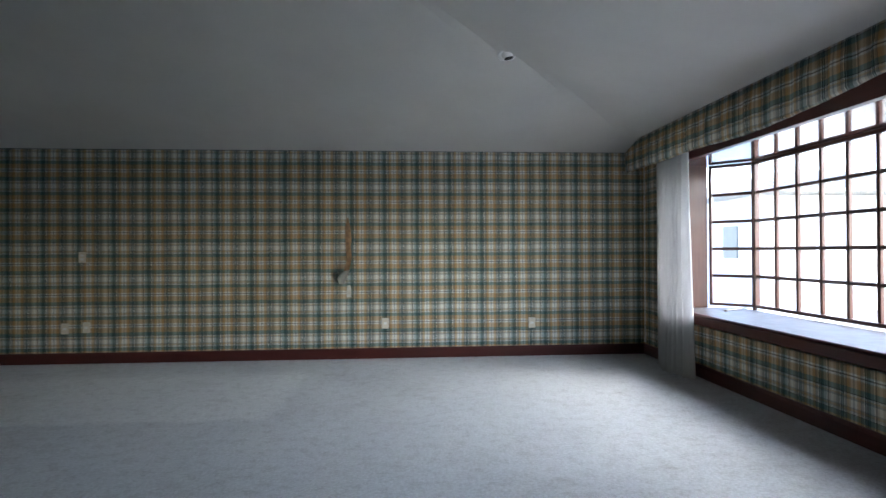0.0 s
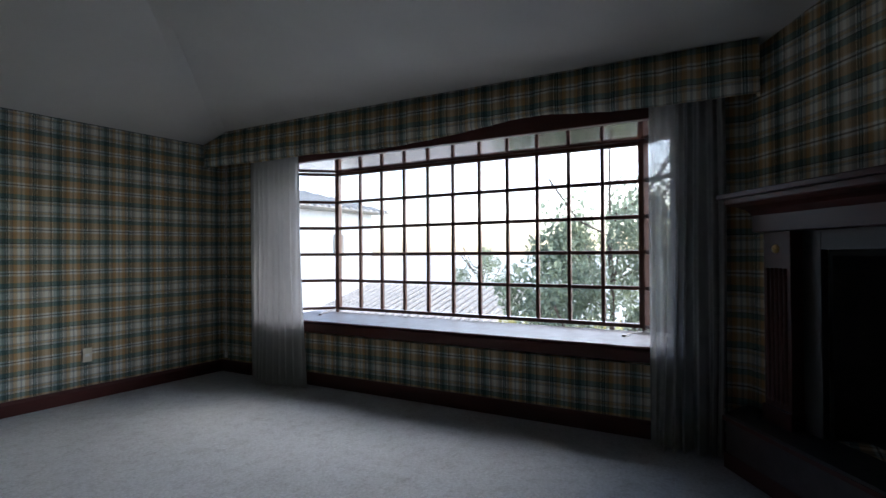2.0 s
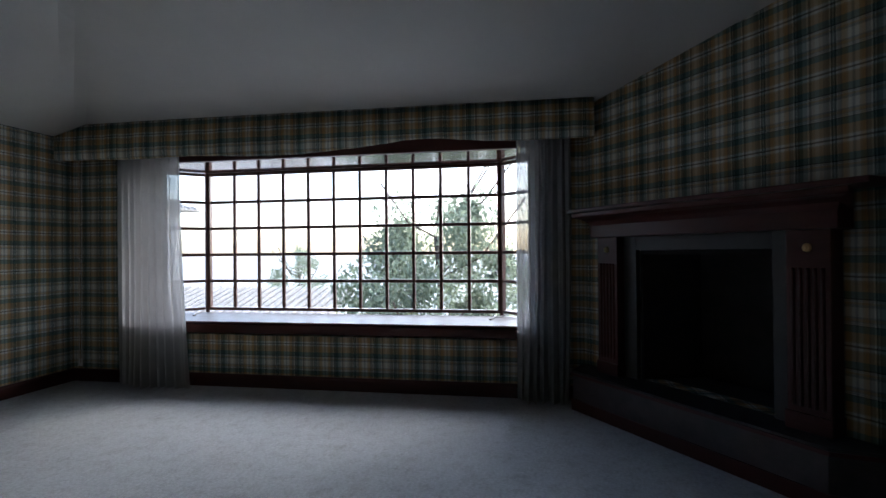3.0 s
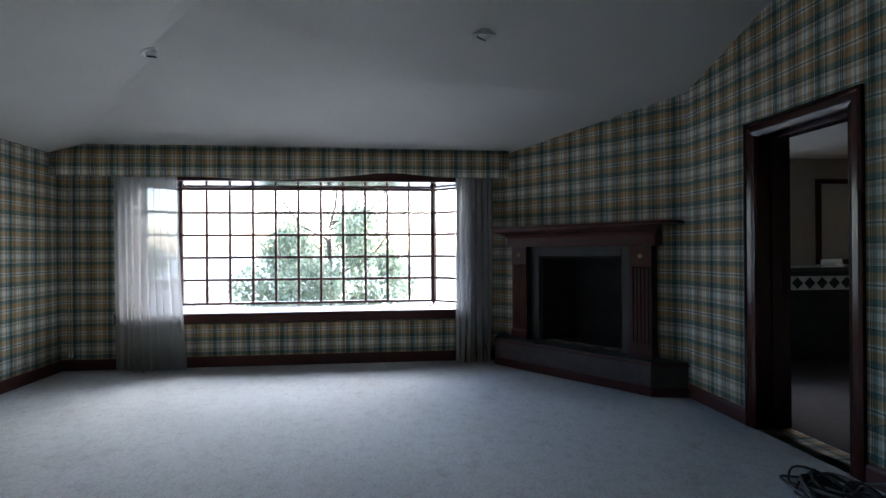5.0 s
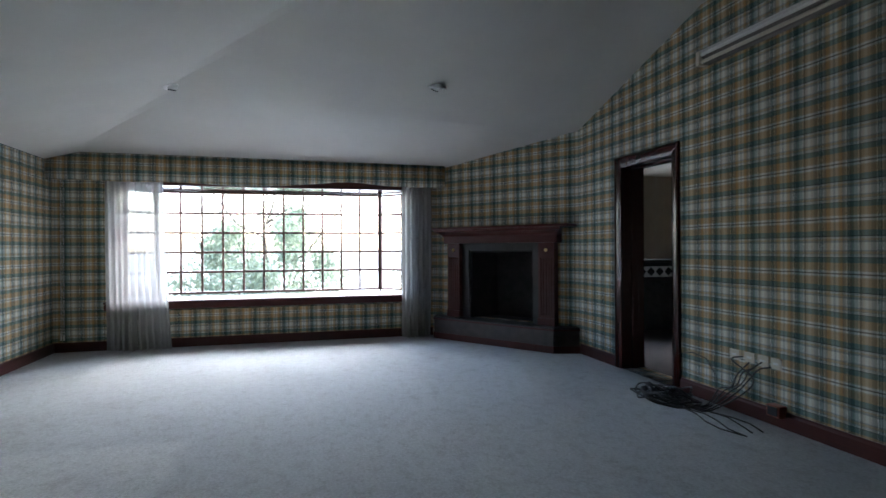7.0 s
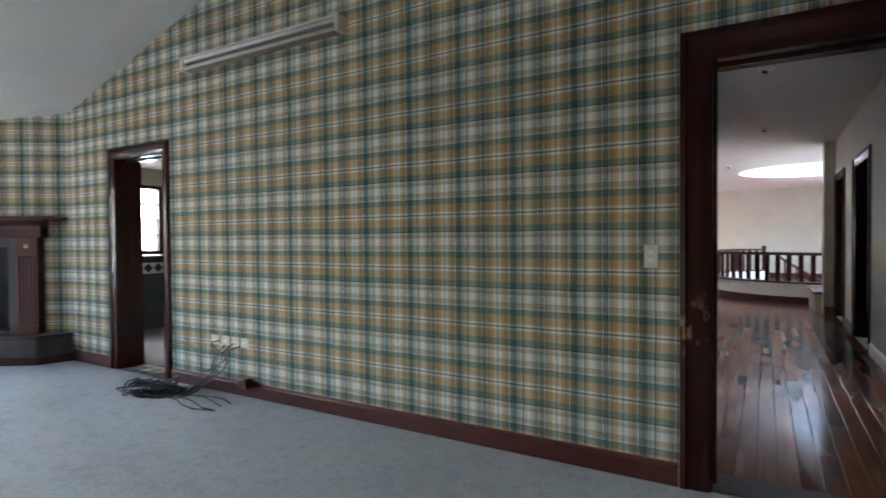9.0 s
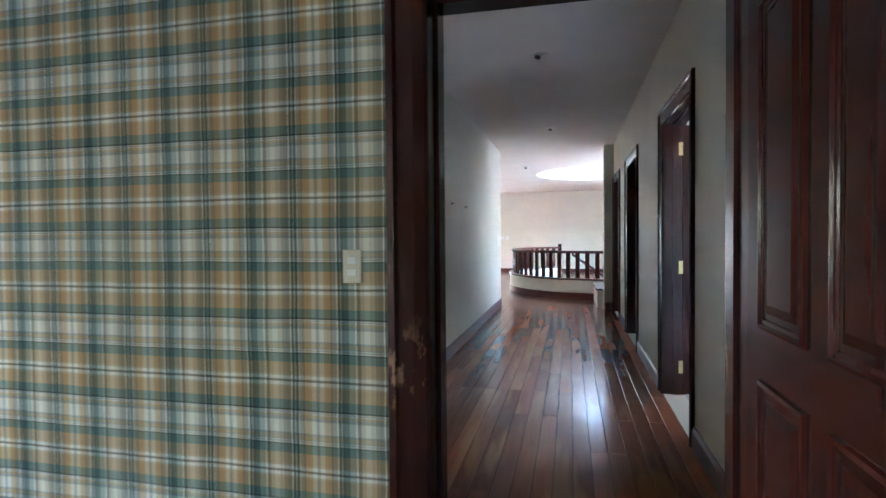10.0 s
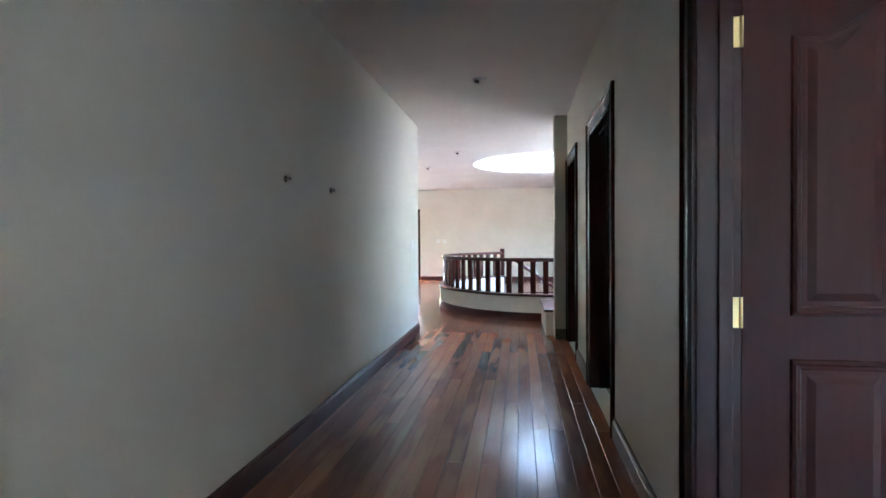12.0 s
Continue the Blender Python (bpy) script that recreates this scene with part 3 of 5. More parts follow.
def casing(name, m, w, h, depth, cw, label, sides=("front", "back"), material=None):
    """A door lining with moulded architraves: local x across the opening, y through the wall from 0 to depth."""
    mt = material or M_MAHOG
    t = thing(name, m, label, "door frame")
    t["kind"] = "structure"
    part("jamb", boxed(-0.002, 0.022, 0, depth, 0, h, 0.002), mt, t)
    part("jamb", boxed(w - 0.022, w + 0.002, 0, depth, 0, h, 0.002), mt, t)
    part("head", boxed(0.022, w - 0.022, 0, depth, h - 0.022, h + 0.002, 0.002), mt, t)
    part("stop", boxed(0.022, 0.034, depth * 0.42, depth * 0.7, 0, h - 0.022, 0.002), mt, t)
    part("stop", boxed(w - 0.034, w - 0.022, depth * 0.42, depth * 0.7, 0, h - 0.022, 0.002), mt, t)
    part("stop", boxed(0.034, w - 0.034, depth * 0.42, depth * 0.7, h - 0.036, h - 0.022, 0.002), mt, t)
    sec = [(0, 0), (cw, 0), (cw, 0.022), (cw * 0.8, 0.028), (cw * 0.72, 0.018), (cw * 0.3, 0.016), (cw * 0.12, 0.012), (0, 0.010)]
    for side in sides:
        y0, s = (0, -1) if side == "front" else (depth, 1)
        for kind in ("left", "right", "top"):
            bm = bmesh.new()
            ends = ((0.012, 0.012 - cw) if kind == "left" else (w - 0.012, w - 0.012 + cw))
            ring = []
            for at_end in (0, 1):
                row = []
                for a, d in sec:
                    if kind == "top":
                        x = (0.012 - a) if at_end == 0 else (w - 0.012 + a)
                        row.append(bm.verts.new((x, y0 + s * d, h - 0.012 + a)))
                    else:
                        x = ends[0] + (ends[1] - ends[0]) * a / cw
                        z = 0 if at_end == 0 else h - 0.012 + a
                        row.append(bm.verts.new((x, y0 + s * d, z)))
                ring.append(row)
            n = len(sec)
            for j in range(n):
                bm.faces.new((ring[0][j], ring[0][(j + 1) % n], ring[1][(j + 1) % n], ring[1][j]))
            bm.faces.new(ring[0])
            bm.faces.new(ring[1][::-1])
            bmesh.ops.recalc_face_normals(bm, faces=bm.faces[:])
            part("architrave", bm, mt, t)
    return t


def panel_outline(x0, x1, z0, z1, rise, toward):
    """A door panel's outline; its top swings up toward the door's middle (+1: to x1, -1: to x0, 0: level)."""
    top = []
    n = 10
    for k in range(n + 1):
        f = k / n
        s = f if toward > 0 else 1 - f
        s = max(0.0, (s - 0.25) / 0.75)
        z = z1 + (rise * (0.5 - 0.5 * math.cos(math.pi * s)) if toward else 0)
        top.append((x0 + (x1 - x0) * f, z))
    return [(x1, z0), (x0, z0)] + top


def shrink(outline, d):
    cx = sum(p[0] for p in outline) / len(outline)
    cz = (min(p[1] for p in outline) + max(p[1] for p in outline)) / 2
    wx = (max(p[0] for p in outline) - min(p[0] for p in outline)) / 2
    wz = (max(p[1] for p in outline) - min(p[1] for p in outline)) / 2
    return [(cx + (x - cx) * (wx - d) / wx, cz + (z - cz) * (wz - d) / wz) for x, z in outline]


def loft(bm, loops, cap=True):
    """Closed outlines (points in x, y, z) joined one to the next."""
    rings = [[bm.verts.new(p) for p in lp] for lp in loops]
    n = len(rings[0])
    for a, b in zip(rings, rings[1:]):
        for j in range(n):
            bm.faces.new((a[j], a[(j + 1) % n], b[(j + 1) % n], b[j]))
    if cap:
        bm.faces.new(rings[-1])
    bmesh.ops.recalc_face_normals(bm, faces=bm.faces[:])


def panel_door(name, m, w, h, label, knob=True, hinges=True, stile=0.115, mullion=0.115):
    """A four-panel door: hinge edge at x = 0, thickness in y from 0 to 0.042, panels on both faces."""
    t = thing(name, m, label, "door")
    th = 0.042
    leaf = part("leaf", boxed(0, w, 0, th, 0.008, h, 0.003), M_DOOR, t)
    pw = (w - 2 * stile - mullion) / 2
    for col in (0, 1):
        x0 = stile + col * (pw + mullion)
        for z0, z1, rise in ((0.2, 0.85, 0.0), (0.99, h - 0.2, 0.11)):
            o = panel_outline(x0, x0 + pw, z0, z1, rise, (1 if col == 0 else -1) if rise else 0)
            for y, s in ((0, -1), (th, 1)):
                bm = bmesh.new()
                steps = [(0, -0.001), (0.004, 0.009), (0.014, 0.012), (0.02, 0.006), (0.03, 0.005), (0.034, 0.0015), (0.05, 0.0015), (0.075, 0.008), (0.078, 0.008)]
                loft(bm, [[(x, y + s * d, z) for x, z in shrink(o, k)] for k, d in steps])
                part("panel", bm, M_DOOR, t)
    if knob:
        for y, s in ((0, -1), (th, 1)):
            bm = bmesh.new()
            bmesh.ops.create_uvsphere(bm, u_segments=16, v_segments=10, radius=0.027, matrix=pose(w - 0.06, y + s * 0.055, 1.0))
            cyl(bm, 0.012, 0, 0.05, 12, pose(w - 0.06, y, 1.0, 90 if s < 0 else -90))
            cyl(bm, 0.03, 0, 0.006, 20, pose(w - 0.06, y, 1.0, 90 if s < 0 else -90))
            part("knob", bm, M_BRASS, t, "round brass knob", smooth=True)
    if hinges:
        for z in (0.22, 1.0, 1.92):
            bm = bmesh.new()
            box(bm, -0.05, -0.006, -0.004, -0.001, z - 0.05, z + 0.05, 0.001)
            cyl(bm, 0.006, z - 0.05, z + 0.05, 10, pose(-0.002, -0.004, 0))
            for k in (-1, 0, 1):
                cyl(bm, 0.004, 0, 0.0015, 8, pose(-0.03 + 0.008 * k, -0.004, z + k * 0.03, 90))
            part("hinge", bm, M_BRASS, t, "brass butt hinge")
    return t


casing("door_1", pose(BATH[1], YS, 0, 0, 0, 0) @ pose(-BATH[1] + BATH[0], 0, 0, 0, 0, 180), BATH[0] - BATH[1], BATH[2], WT, 0.1, "dark mahogany door frame of the bathroom")
casing("door_2", pose(HALLD[0], YS, 0, 0, 0, 180), HALLD[0] - HALLD[1], HALLD[2], WT, 0.135, "dark mahogany door frame between room and passage, scuffed", material=M_SCUFF)
panel_door("room_door", pose(HALLD[1] + 0.026, YS + 0.01, 0, 0, 0, 90), 0.965, 2.09, "dark mahogany panelled door, open into the room", knob=False, hinges=False)
for k, (a, b) in enumerate((D1, D2, D3)):
    casing(f"door_{3 + k}", pose(XR, b, 0, 0, 0, 90), a - b, DH, 0.16, 0.105, "dark mahogany door frame along the passage", material=M_MAHOG)
panel_door("passage_door", pose(XR - 0.14, D1[1] + 0.024, 0, 0, 0, 180), 1.02, 2.1, "red-brown mahogany panelled door standing open", stile=0.15, mullion=0.08)
for (a, b) in (D2, D3):
    panel_door("passage_door", pose(XR - 0.115, b + 0.024, 0, 0, 0, 90), a - b - 0.048, 2.1, "dark mahogany panelled door, closed", hinges=False)

# side room behind the open passage door
struct("floor_side_room", boxed(-13.0, XR - 0.1, -9.6, -6.4, -0.1, -0.004), M_TILE_W, "white tiled floor of a side room", "floor")
struct("wall_side_room_west", wall_bm((-13.0, -6.4), (-13.0, -9.6), 0.2, 0, 2.9), M_WHITE, "white side room wall", "wall")
struct("wall_side_room_north", boxed(-13.2, XR - 0.161, -6.4, YS - WT - 0.002, 0, 2.9), M_WHITE, "white side room wall", "wall")
struct("wall_side_room_south", wall_bm((-13.2, -9.6), (XR - 0.161, -9.6), 0.1, 0, 2.9, [(0.8, 3.0, 0.9, 2.1)]), M_WHITE, "white side room wall with a window", "wall")
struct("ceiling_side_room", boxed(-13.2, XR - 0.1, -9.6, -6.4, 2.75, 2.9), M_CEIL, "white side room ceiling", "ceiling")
# closed rooms behind the other passage doors are only their doors; the far doorway opens on a small lobby
struct("wall_lobby", wall_bm((LX0 - 0.6, Y_FAR - 1.6), (LX0 - 2.2, Y_FAR - 1.6), -0.2, 0, 2.9), M_WHITE, "pale wall behind the far doorway", "wall")
casing("door_6", pose(LX0 - 0.95, Y_FAR, 0, 0, 0, 180), 0.8, 2.1, 0.2, 0.1, "dark mahogany frame of the far doorway")

# ---- bathroom ----
BX = -0.02
struct("floor_bathroom", boxed(-5.0, 0.2, -9.4, YS - 0.1, -0.1, -0.003), M_BATHFLOOR, "dark bathroom floor", "floor")
struct("wall_bathroom_east", wall_bm((BX, YS - WT), (BX, -9.4), -0.2, 0, 2.6, [(1.33, 1.85, 1.06, 2.1)]), M_BATHWALL, "tan bathroom wall with a window", "wall")
struct("wall_bathroom_south", boxed(-5.0, 0.2, -9.6, -9.4, 0, 2.6), M_BATHWALL, "tan bathroom wall", "wall")
struct("wall_bathroom_west", boxed(-5.2, -5.0, -9.6, YS - WT, 0, 2.6), M_BATHWALL, "tan bathroom wall", "wall")
struct("ceiling_bathroom", boxed(-5.2, 0.2, -9.6, YS - WT + 0.01, 2.36, 2.6), M_CEIL, "white bathroom ceiling", "ceiling")


# ---- the bay window ----
GX, GY0, GY1, GZ0, GZ1 = 0.66, -1.01, -4.018, 0.645, 2.012


def glazed_sash(t, m, w, z0, z1, cols, rows, stile=0.05, mun=0.032):
    """Frame, glazing bars and panes: local x along the sash from 0 to w, y its thickness, inner face at y = 0."""
    d = 0.045

    def piece(name, *b, bevel=0.004, material=M_SASH):
        return part(name, boxed(*b, bevel=bevel, m=m), material, t)

    piece("stile", -stile, 0, -0.005, d, z0 - stile, z1 + stile)
    piece("stile", w, w + stile, -0.005, d, z0 - stile, z1 + stile)
    piece("rail", 0, w, -0.004, d, z0 - stile, z0)
    piece("rail", 0, w, -0.004, d, z1, z1 + stile)
    for i in range(1, cols):
        piece("glazing_bar", w * i / cols - mun / 2, w * i / cols + mun / 2, 0.004, d - 0.006, z0, z1, bevel=0.007)
    for j in range(1, rows):
        z = z0 + (z1 - z0) * j / rows
        for i in range(cols):
            piece("glazing_bar", w * i / cols + (mun / 2 if i else 0), w * (i + 1) / cols - (mun / 2 if i < cols - 1 else 0), 0.005, d - 0.007, z - mun / 2, z + mun / 2, bevel=0.007)
    pw, ph = w / cols, (z1 - z0) / rows
    me = mesh_of("pane", boxed(0, pw - mun + 0.004, 0, 0.004, 0, ph - mun + 0.004), M_GLASS)
    for i in range(cols):
        for j in range(rows):
            ob = new("pane", me)
            ob.parent = t
            ob.matrix_local = m @ Matrix.Translation((i * pw + mun / 2 - 0.002, 0.018, z0 + j * ph + mun / 2 - 0.002))
            ob.visible_shadow = False


def bay_window():
    t = thing("window_1", Matrix.Identity(4), "timber bay window with small square panes, closed", "window")
    t["kind"] = "structure"
    # local x runs north to south on the front
    front = pose(GX, GY0, 0, 0, 0, -90)
    glazed_sash(t, front, GY0 - GY1, GZ0, GZ1, 11, 5, 0.032)
    s = 0.36
    glazed_sash(t, pose(GX - 0.265, GY0 + 0.3, 0, 0, 0, -45), s, GZ0, GZ1, 1, 5, 0.028)
    glazed_sash(t, pose(GX - 0.01, GY1 - 0.045, 0, 0, 0, -135), s, GZ0, GZ1, 1, 5, 0.028)
    for y in (GY0 + 0.036, GY1 - 0.036):
        bm = bmesh.new()
        cyl(bm, 0.02, 0.59, 2.085, 12, pose(GX + 0.012, y, 0))
        part("corner_post", bm, M_SASH, t, smooth=False)
    for y in (BY0, BY1):
        part("cheek", boxed(0.0, 0.36, y - 0.02, y + 0.02, 0.59, 2.085, 0.003), M_SASH, t)
    part("head_board", boxed(-0.03, 0.03, BY1 + 0.02, BY0 - 0.02, 2.045, 2.2, 0.004), M_MAHOG_H, t)


bay_window()
# the bay's soffit: varnished boards that mirror the panes
t = thing("bay_soffit", pose(0.0, 0, 2.046), "glossy varnished mahogany soffit of the bay", "soffit")
t["kind"] = "structure"
part("panel", boxed(0.031, 0.74, BY1 - 0.1, BY0 + 0.1, 0.0, 0.15), M_VARNISH, t)
# apron box under the glass, outside
struct("wall_bay_apron", boxed(0.2, 0.8, BY1 - 0.1, BY0 + 0.1, -0.4, 0.54), M_OUTWALL, "rendered base of the bay", "wall")
struct("wall_bay_roof", boxed(0.2, 0.9, BY1 - 0.2, BY0 + 0.2, 2.21, 2.4), M_OUTWALL, "rendered roof of the bay", "wall")
for y in (BY0 + 0.03, BY1 - 0.03):
    struct("wall_bay_cheek", boxed(0.2, 0.36, y - 0.01, y + (0.1 if y > -2 else -0.1), 0.5, 2.2), M_OUTWALL, "rendered cheek of the bay", "wall")

t = thing("built_in_bench", pose(0, 0, 0.59), "worn grey painted window seat with dark mahogany nosing", "bench")
part("seat_board", boxed(-0.018, 0.66, BY1 + 0.021, BY0 - 0.021, -0.05, 0.0, 0.004), M_SEAT, t, "worn grey seat board")
bm = bmesh.new()
sweep(bm, [(-0.02, BY1 - 0.12, 0), (-0.02, BY0 + 0.12, 0)], [(0.0, 0.004), (-0.03, 0.002), (-0.038, -0.01), (-0.03, -0.022), (-0.022, -0.03), (-0.022, -0.1), (0.0, -0.105)])
part("nosing", bm, M_MAHOG_H, t)
# casement stays on the seat
for y, r in ((-1.02, 20), (-4.02, -25)):
    t = thing("window_stay", pose(0.42, y, 0.592, 0, 0, r), "small metal casement stay lying on the window seat", "window stay", "window stays")
    bm = bmesh.new()
    tube(bm, [(-0.1, 0, 0.008), (0, 0.02, 0.01), (0.1, 0.0, 0.012), (0.16, -0.03, 0.03)], 0.006, 8)
    part("arm", bm, M_STEEL, t)
    bm = bmesh.new()
    cyl(bm, 0.016, 0.0, 0.014, 14, pose(-0.1, 0, 0))
    part("pivot", bm, M_STEEL, t)


def curtain(name, y0, y1, flare, folds, seed, label):
    rnd = random.Random(seed)
    bm = bmesh.new()
    nu, nz = folds * 14, 40
    ph = [rnd.uniform(0, 6.28) for _ in range(6)]
    grid = []
    for j in range(nz + 1):
        f = j / nz
        z = 2.13 - (2.13 - 0.012) * f
        row = []
        for i in range(nu + 1):
            s = i / nu
            a0, a1 = y0 + flare[0] * f ** 2, y1 + flare[1] * f ** 2
            y = a0 + (a1 - a0) * s + 0.012 * math.sin(s * 9 + ph[0] + f * 3) * f
            w = 2 * math.pi * folds * s + 0.9 * math.sin(2.3 * s * 6 + ph[1]) + 0.5 * f * math.sin(ph[2] + 5 * s)
            amp = (0.042 + 0.016 * math.sin(7 * s + ph[3])) * (0.65 + 0.45 * f)
            x = -0.125 + amp * math.sin(w) + 0.012 * math.sin(2.1 * w + ph[4]) * f - 0.05 * f ** 3 * math.sin(3.14 * s)
            row.append(bm.verts.new((x, y, z + (0.008 * math.sin(11 * s + ph[5]) if j == nz else 0))))
        grid.append(row)
    for j in range(nz):
        for i in range(nu):
            bm.faces.new((grid[j][i], grid[j][i + 1], grid[j + 1][i + 1], grid[j + 1][i]))
    t = thing(name, pose(0, 0, 0), label, "curtain", "sheer curtains")
    part("cloth", bm, M_SHEER, t, smooth=True)
    bm = bmesh.new()
    tube(bm, [(-0.125, y0 + 0.05, 2.14), (-0.125, y1 - 0.05, 2.14)], 0.012, 8)
    part("rail", bm, M_PLATE2, t)


curtain("curtain", -0.60, -1.24, (0.0, -0.1), 9, 3, "sheer off-white curtain drawn aside, reaching the floor")
curtain("curtain", -4.24, -4.66, (0.02, 0.02), 7, 8, "narrow sheer off-white curtain, reaching the floor")


def pelmet():
    t = thing("pelmet", pose(-0.2, -2.4, 2.07), "tartan cloth-covered pelmet above the bay window", "pelmet")
    bm = bmesh.new()
    n = 160
    rows = []
    for i in range(n + 1):
        y = -0.002 - 4.83 * i / n
        zb = 2.068 + 0.05 * math.exp(-((y + 3.5) / 0.42) ** 2) - 0.035 * math.exp(-((y + 2.2) / 0.55) ** 2) - 0.012 * math.exp(-((y + 0.9) / 0.3) ** 2)
        zt = 2.40 - 0.075 * math.exp(-((y) / 0.16) ** 2)
        bulge = 0.006 * math.sin(y * 23) + 0.004 * math.sin(y * 61 + 1)
        rows.append([bm.verts.new((x + 0.2, y + 2.4, z - 2.07)) for x, z in ((-0.19, zb + 0.004), (-0.2 + bulge, zb), (-0.214 + bulge, zb + 0.02), (-0.216 + bulge * 1.5, (zb + zt) / 2),
                                                       (-0.21, zt), (-0.19, zt))])
    for a, b in zip(rows, rows[1:]):
        for k in range(6):
            bm.faces.new((a[k], a[(k + 1) % 6], b[(k + 1) % 6], b[k]))
    bm.faces.new(rows[0])
    bm.faces.new(rows[-1][::-1])
    bmesh.ops.recalc_face_normals(bm, faces=bm.faces[:])
    part("valance", bm, M_PELMET, t, smooth=True, axis=(0, 1, 0))
    part("top_board", boxed(0.01, 0.2, -2.42, 2.39, 0.25, 0.268), M_SASH, t)
    part("end_return", boxed(-0.008, 0.2, -2.437, -2.42, 0.006, 0.32, 0.003), M_PELMET, t)


pelmet()

# ---- fireplace in the slanting corner: local x along the wall, y into the room ----
FP = Matrix.Translation(DC) @ Matrix(((DIAG.x, DIAG_N.x, 0, 0), (DIAG.y, DIAG_N.y, 0, 0), (0, 0, 1, 0), (0, 0, 0, 1)))


def plan_prism(bm, pts, z0, z1):
    a = [bm.verts.new((x, y, z0)) for x, y in pts]
    b = [bm.verts.new((x, y, z1)) for x, y in pts]
    bm.faces.new(a[::-1])
    bm.faces.new(b)
    for i in range(len(pts)):
        j = (i + 1) % len(pts)
        bm.faces.new((a[i], a[j], b[j], b[i]))
    bmesh.ops.recalc_face_normals(bm, faces=bm.faces[:])
    return bm


def hearth():
    t = thing("hearth", FP, "raised stone hearth with mahogany plinth below the fireplace", "hearth")

    def foot(g, back=0.003):
        # front corners, and the end cut square to the south wall
        return [(0.008, back), (2.16, back), (2.16, 0.05), (2.03 + g, 0.245 + g), (0.212 - g, 0.245 + g), (0.0 - g * 0.3 - 0.03, 0.06 - g)]

    part("plinth", plan_prism(bmesh.new(), foot(0.008), 0, 0.085), M_MAHOG_H, t)
    part("stone_front", plan_prism(bmesh.new(), foot(0.0), 0.085, 0.262), M_STONE, t, "mottled brown-grey stone face")
    part("cap", plan_prism(bmesh.new(), foot(0.012), 0.262, 0.282), M_MAHOG_H, t)
    part("slab", plan_prism(bmesh.new(), foot(0.004), 0.282, 0.296), M_STONE2, t)


hearth()


def fireplace():
    t = thing("fireplace", FP @ Matrix.Translation((0, 0, 0.296)), "dark mahogany fireplace surround with fluted pilasters", "fireplace")
    B = 0.296
    for x0, x1 in ((0.27, 0.485), (1.70, 1.9)):
        part("pilaster", boxed(x0, x1, 0.003, 0.105, 0, 1.0, 0.004), M_MAHOG_H, t)
        part("plinth_block", boxed(x0 - 0.008, x1 + 0.008, 0.003, 0.118, 0, 0.09, 0.005), M_MAHOG_H, t)
        nf = 5
        for k in range(nf):
            x = x0 + 0.035 + (x1 - x0 - 0.07) * k / (nf - 1)
            bm = bmesh.new()
            tube(bm, [(x, 0.106, 0.12), (x, 0.107, 0.14), (x, 0.107, 0.79), (x, 0.106, 0.81)], 0.009, 8)
            part("flute", bm, M_MAHOG_H, t, smooth=True)
        bm = bmesh.new()
        xc = (x0 + x1) / 2
        cyl(bm, 0.022, 0, 0.006, 20, pose(xc, 0.104, 0.91, -90))
        for k in range(8):
            bmesh.ops.create_uvsphere(bm, u_segments=8, v_segments=6, radius=0.008, matrix=pose(xc + 0.014 * math.cos(k * 0.785), 0.111, 0.91 + 0.014 * math.sin(k * 0.785)))
        bmesh.ops.create_uvsphere(bm, u_segments=10, v_segments=8, radius=0.009, matrix=pose(xc, 0.114, 0.91))
        part("rosette", bm, M_BRASS, t, "small brass rosette", smooth=True)
    part("frieze", boxed(0.22, 1.945, 0.003, 0.135, 1.0, 1.12, 0.004), M_MAHOG_H, t)
    bm = bmesh.new()
    prof = [(0.135, 1.09), (0.145, 1.105), (0.155, 1.12), (0.19, 1.14), (0.225, 1.15), (0.235, 1.16), (0.235, 1.185), (0.0, 1.185), (0.0, 1.09)]
    loops = []
    for x0, g in ((0.22, -1), (1.945, 1)):
        loops.append([(x0 + g * max(0, y - 0.135), max(0.003, y), z) for y, z in prof])
    ring = [[bm.verts.new(p) for p in lp] for lp in loops]
    n = len(prof)
    for j in range(n):
        bm.faces.new((ring[0][j], ring[0][(j + 1) % n], ring[1][(j + 1) % n], ring[1][j]))
    bm.faces.new(ring[0])
    bm.faces.new(ring[1][::-1])
    bmesh.ops.recalc_face_normals(bm, faces=bm.faces[:])
    part("cornice", bm, M_MAHOG_H, t)
    part("mantelshelf", boxed(0.02, 2.06, 0.003, 0.27, 1.185, 1.215, 0.006), M_MAHOG_H, t)
    part("surround", boxed(0.485, FB0, 0.003, 0.04, 0, 1.0, 0.003), M_STONE2, t, "grey stone slip")
    part("surround", boxed(FB1, 1.70, 0.003, 0.04, 0, 1.0, 0.003), M_STONE2, t, "grey stone slip")
    part("surround", boxed(FB0, FB1, 0.003, 0.04, FBZ - B, 1.0, 0.003), M_STONE2, t, "grey stone slip")
    bm = bmesh.new()
    e = 0.42
    for q in (((FB0, 0), (FB0 + 0.12, -e)), ((FB1, 0), (FB1 - 0.12, -e))):
        (xa, ya), (xb, yb) = q
        bm.faces.new([bm.verts.new(p) for p in ((xa, ya, 0), (xb, yb, 0), (xb, yb, FBZ - B), (xa, ya, FBZ - B))])
    bm.faces.new([bm.verts.new(p) for p in ((FB0 + 0.12, -e, 0), (FB1 - 0.12, -e, 0), (FB1 - 0.12, -e, FBZ - B), (FB0 + 0.12, -e, FBZ - B))])
    for z in (0.002, FBZ - B):
        bm.faces.new([bm.verts.new(p) for p in ((FB0, 0, z), (FB1, 0, z), (FB1 - 0.12, -e, z), (FB0 + 0.12, -e, z))])
    bmesh.ops.remove_doubles(bm, verts=bm.verts[:], dist=1e-4)
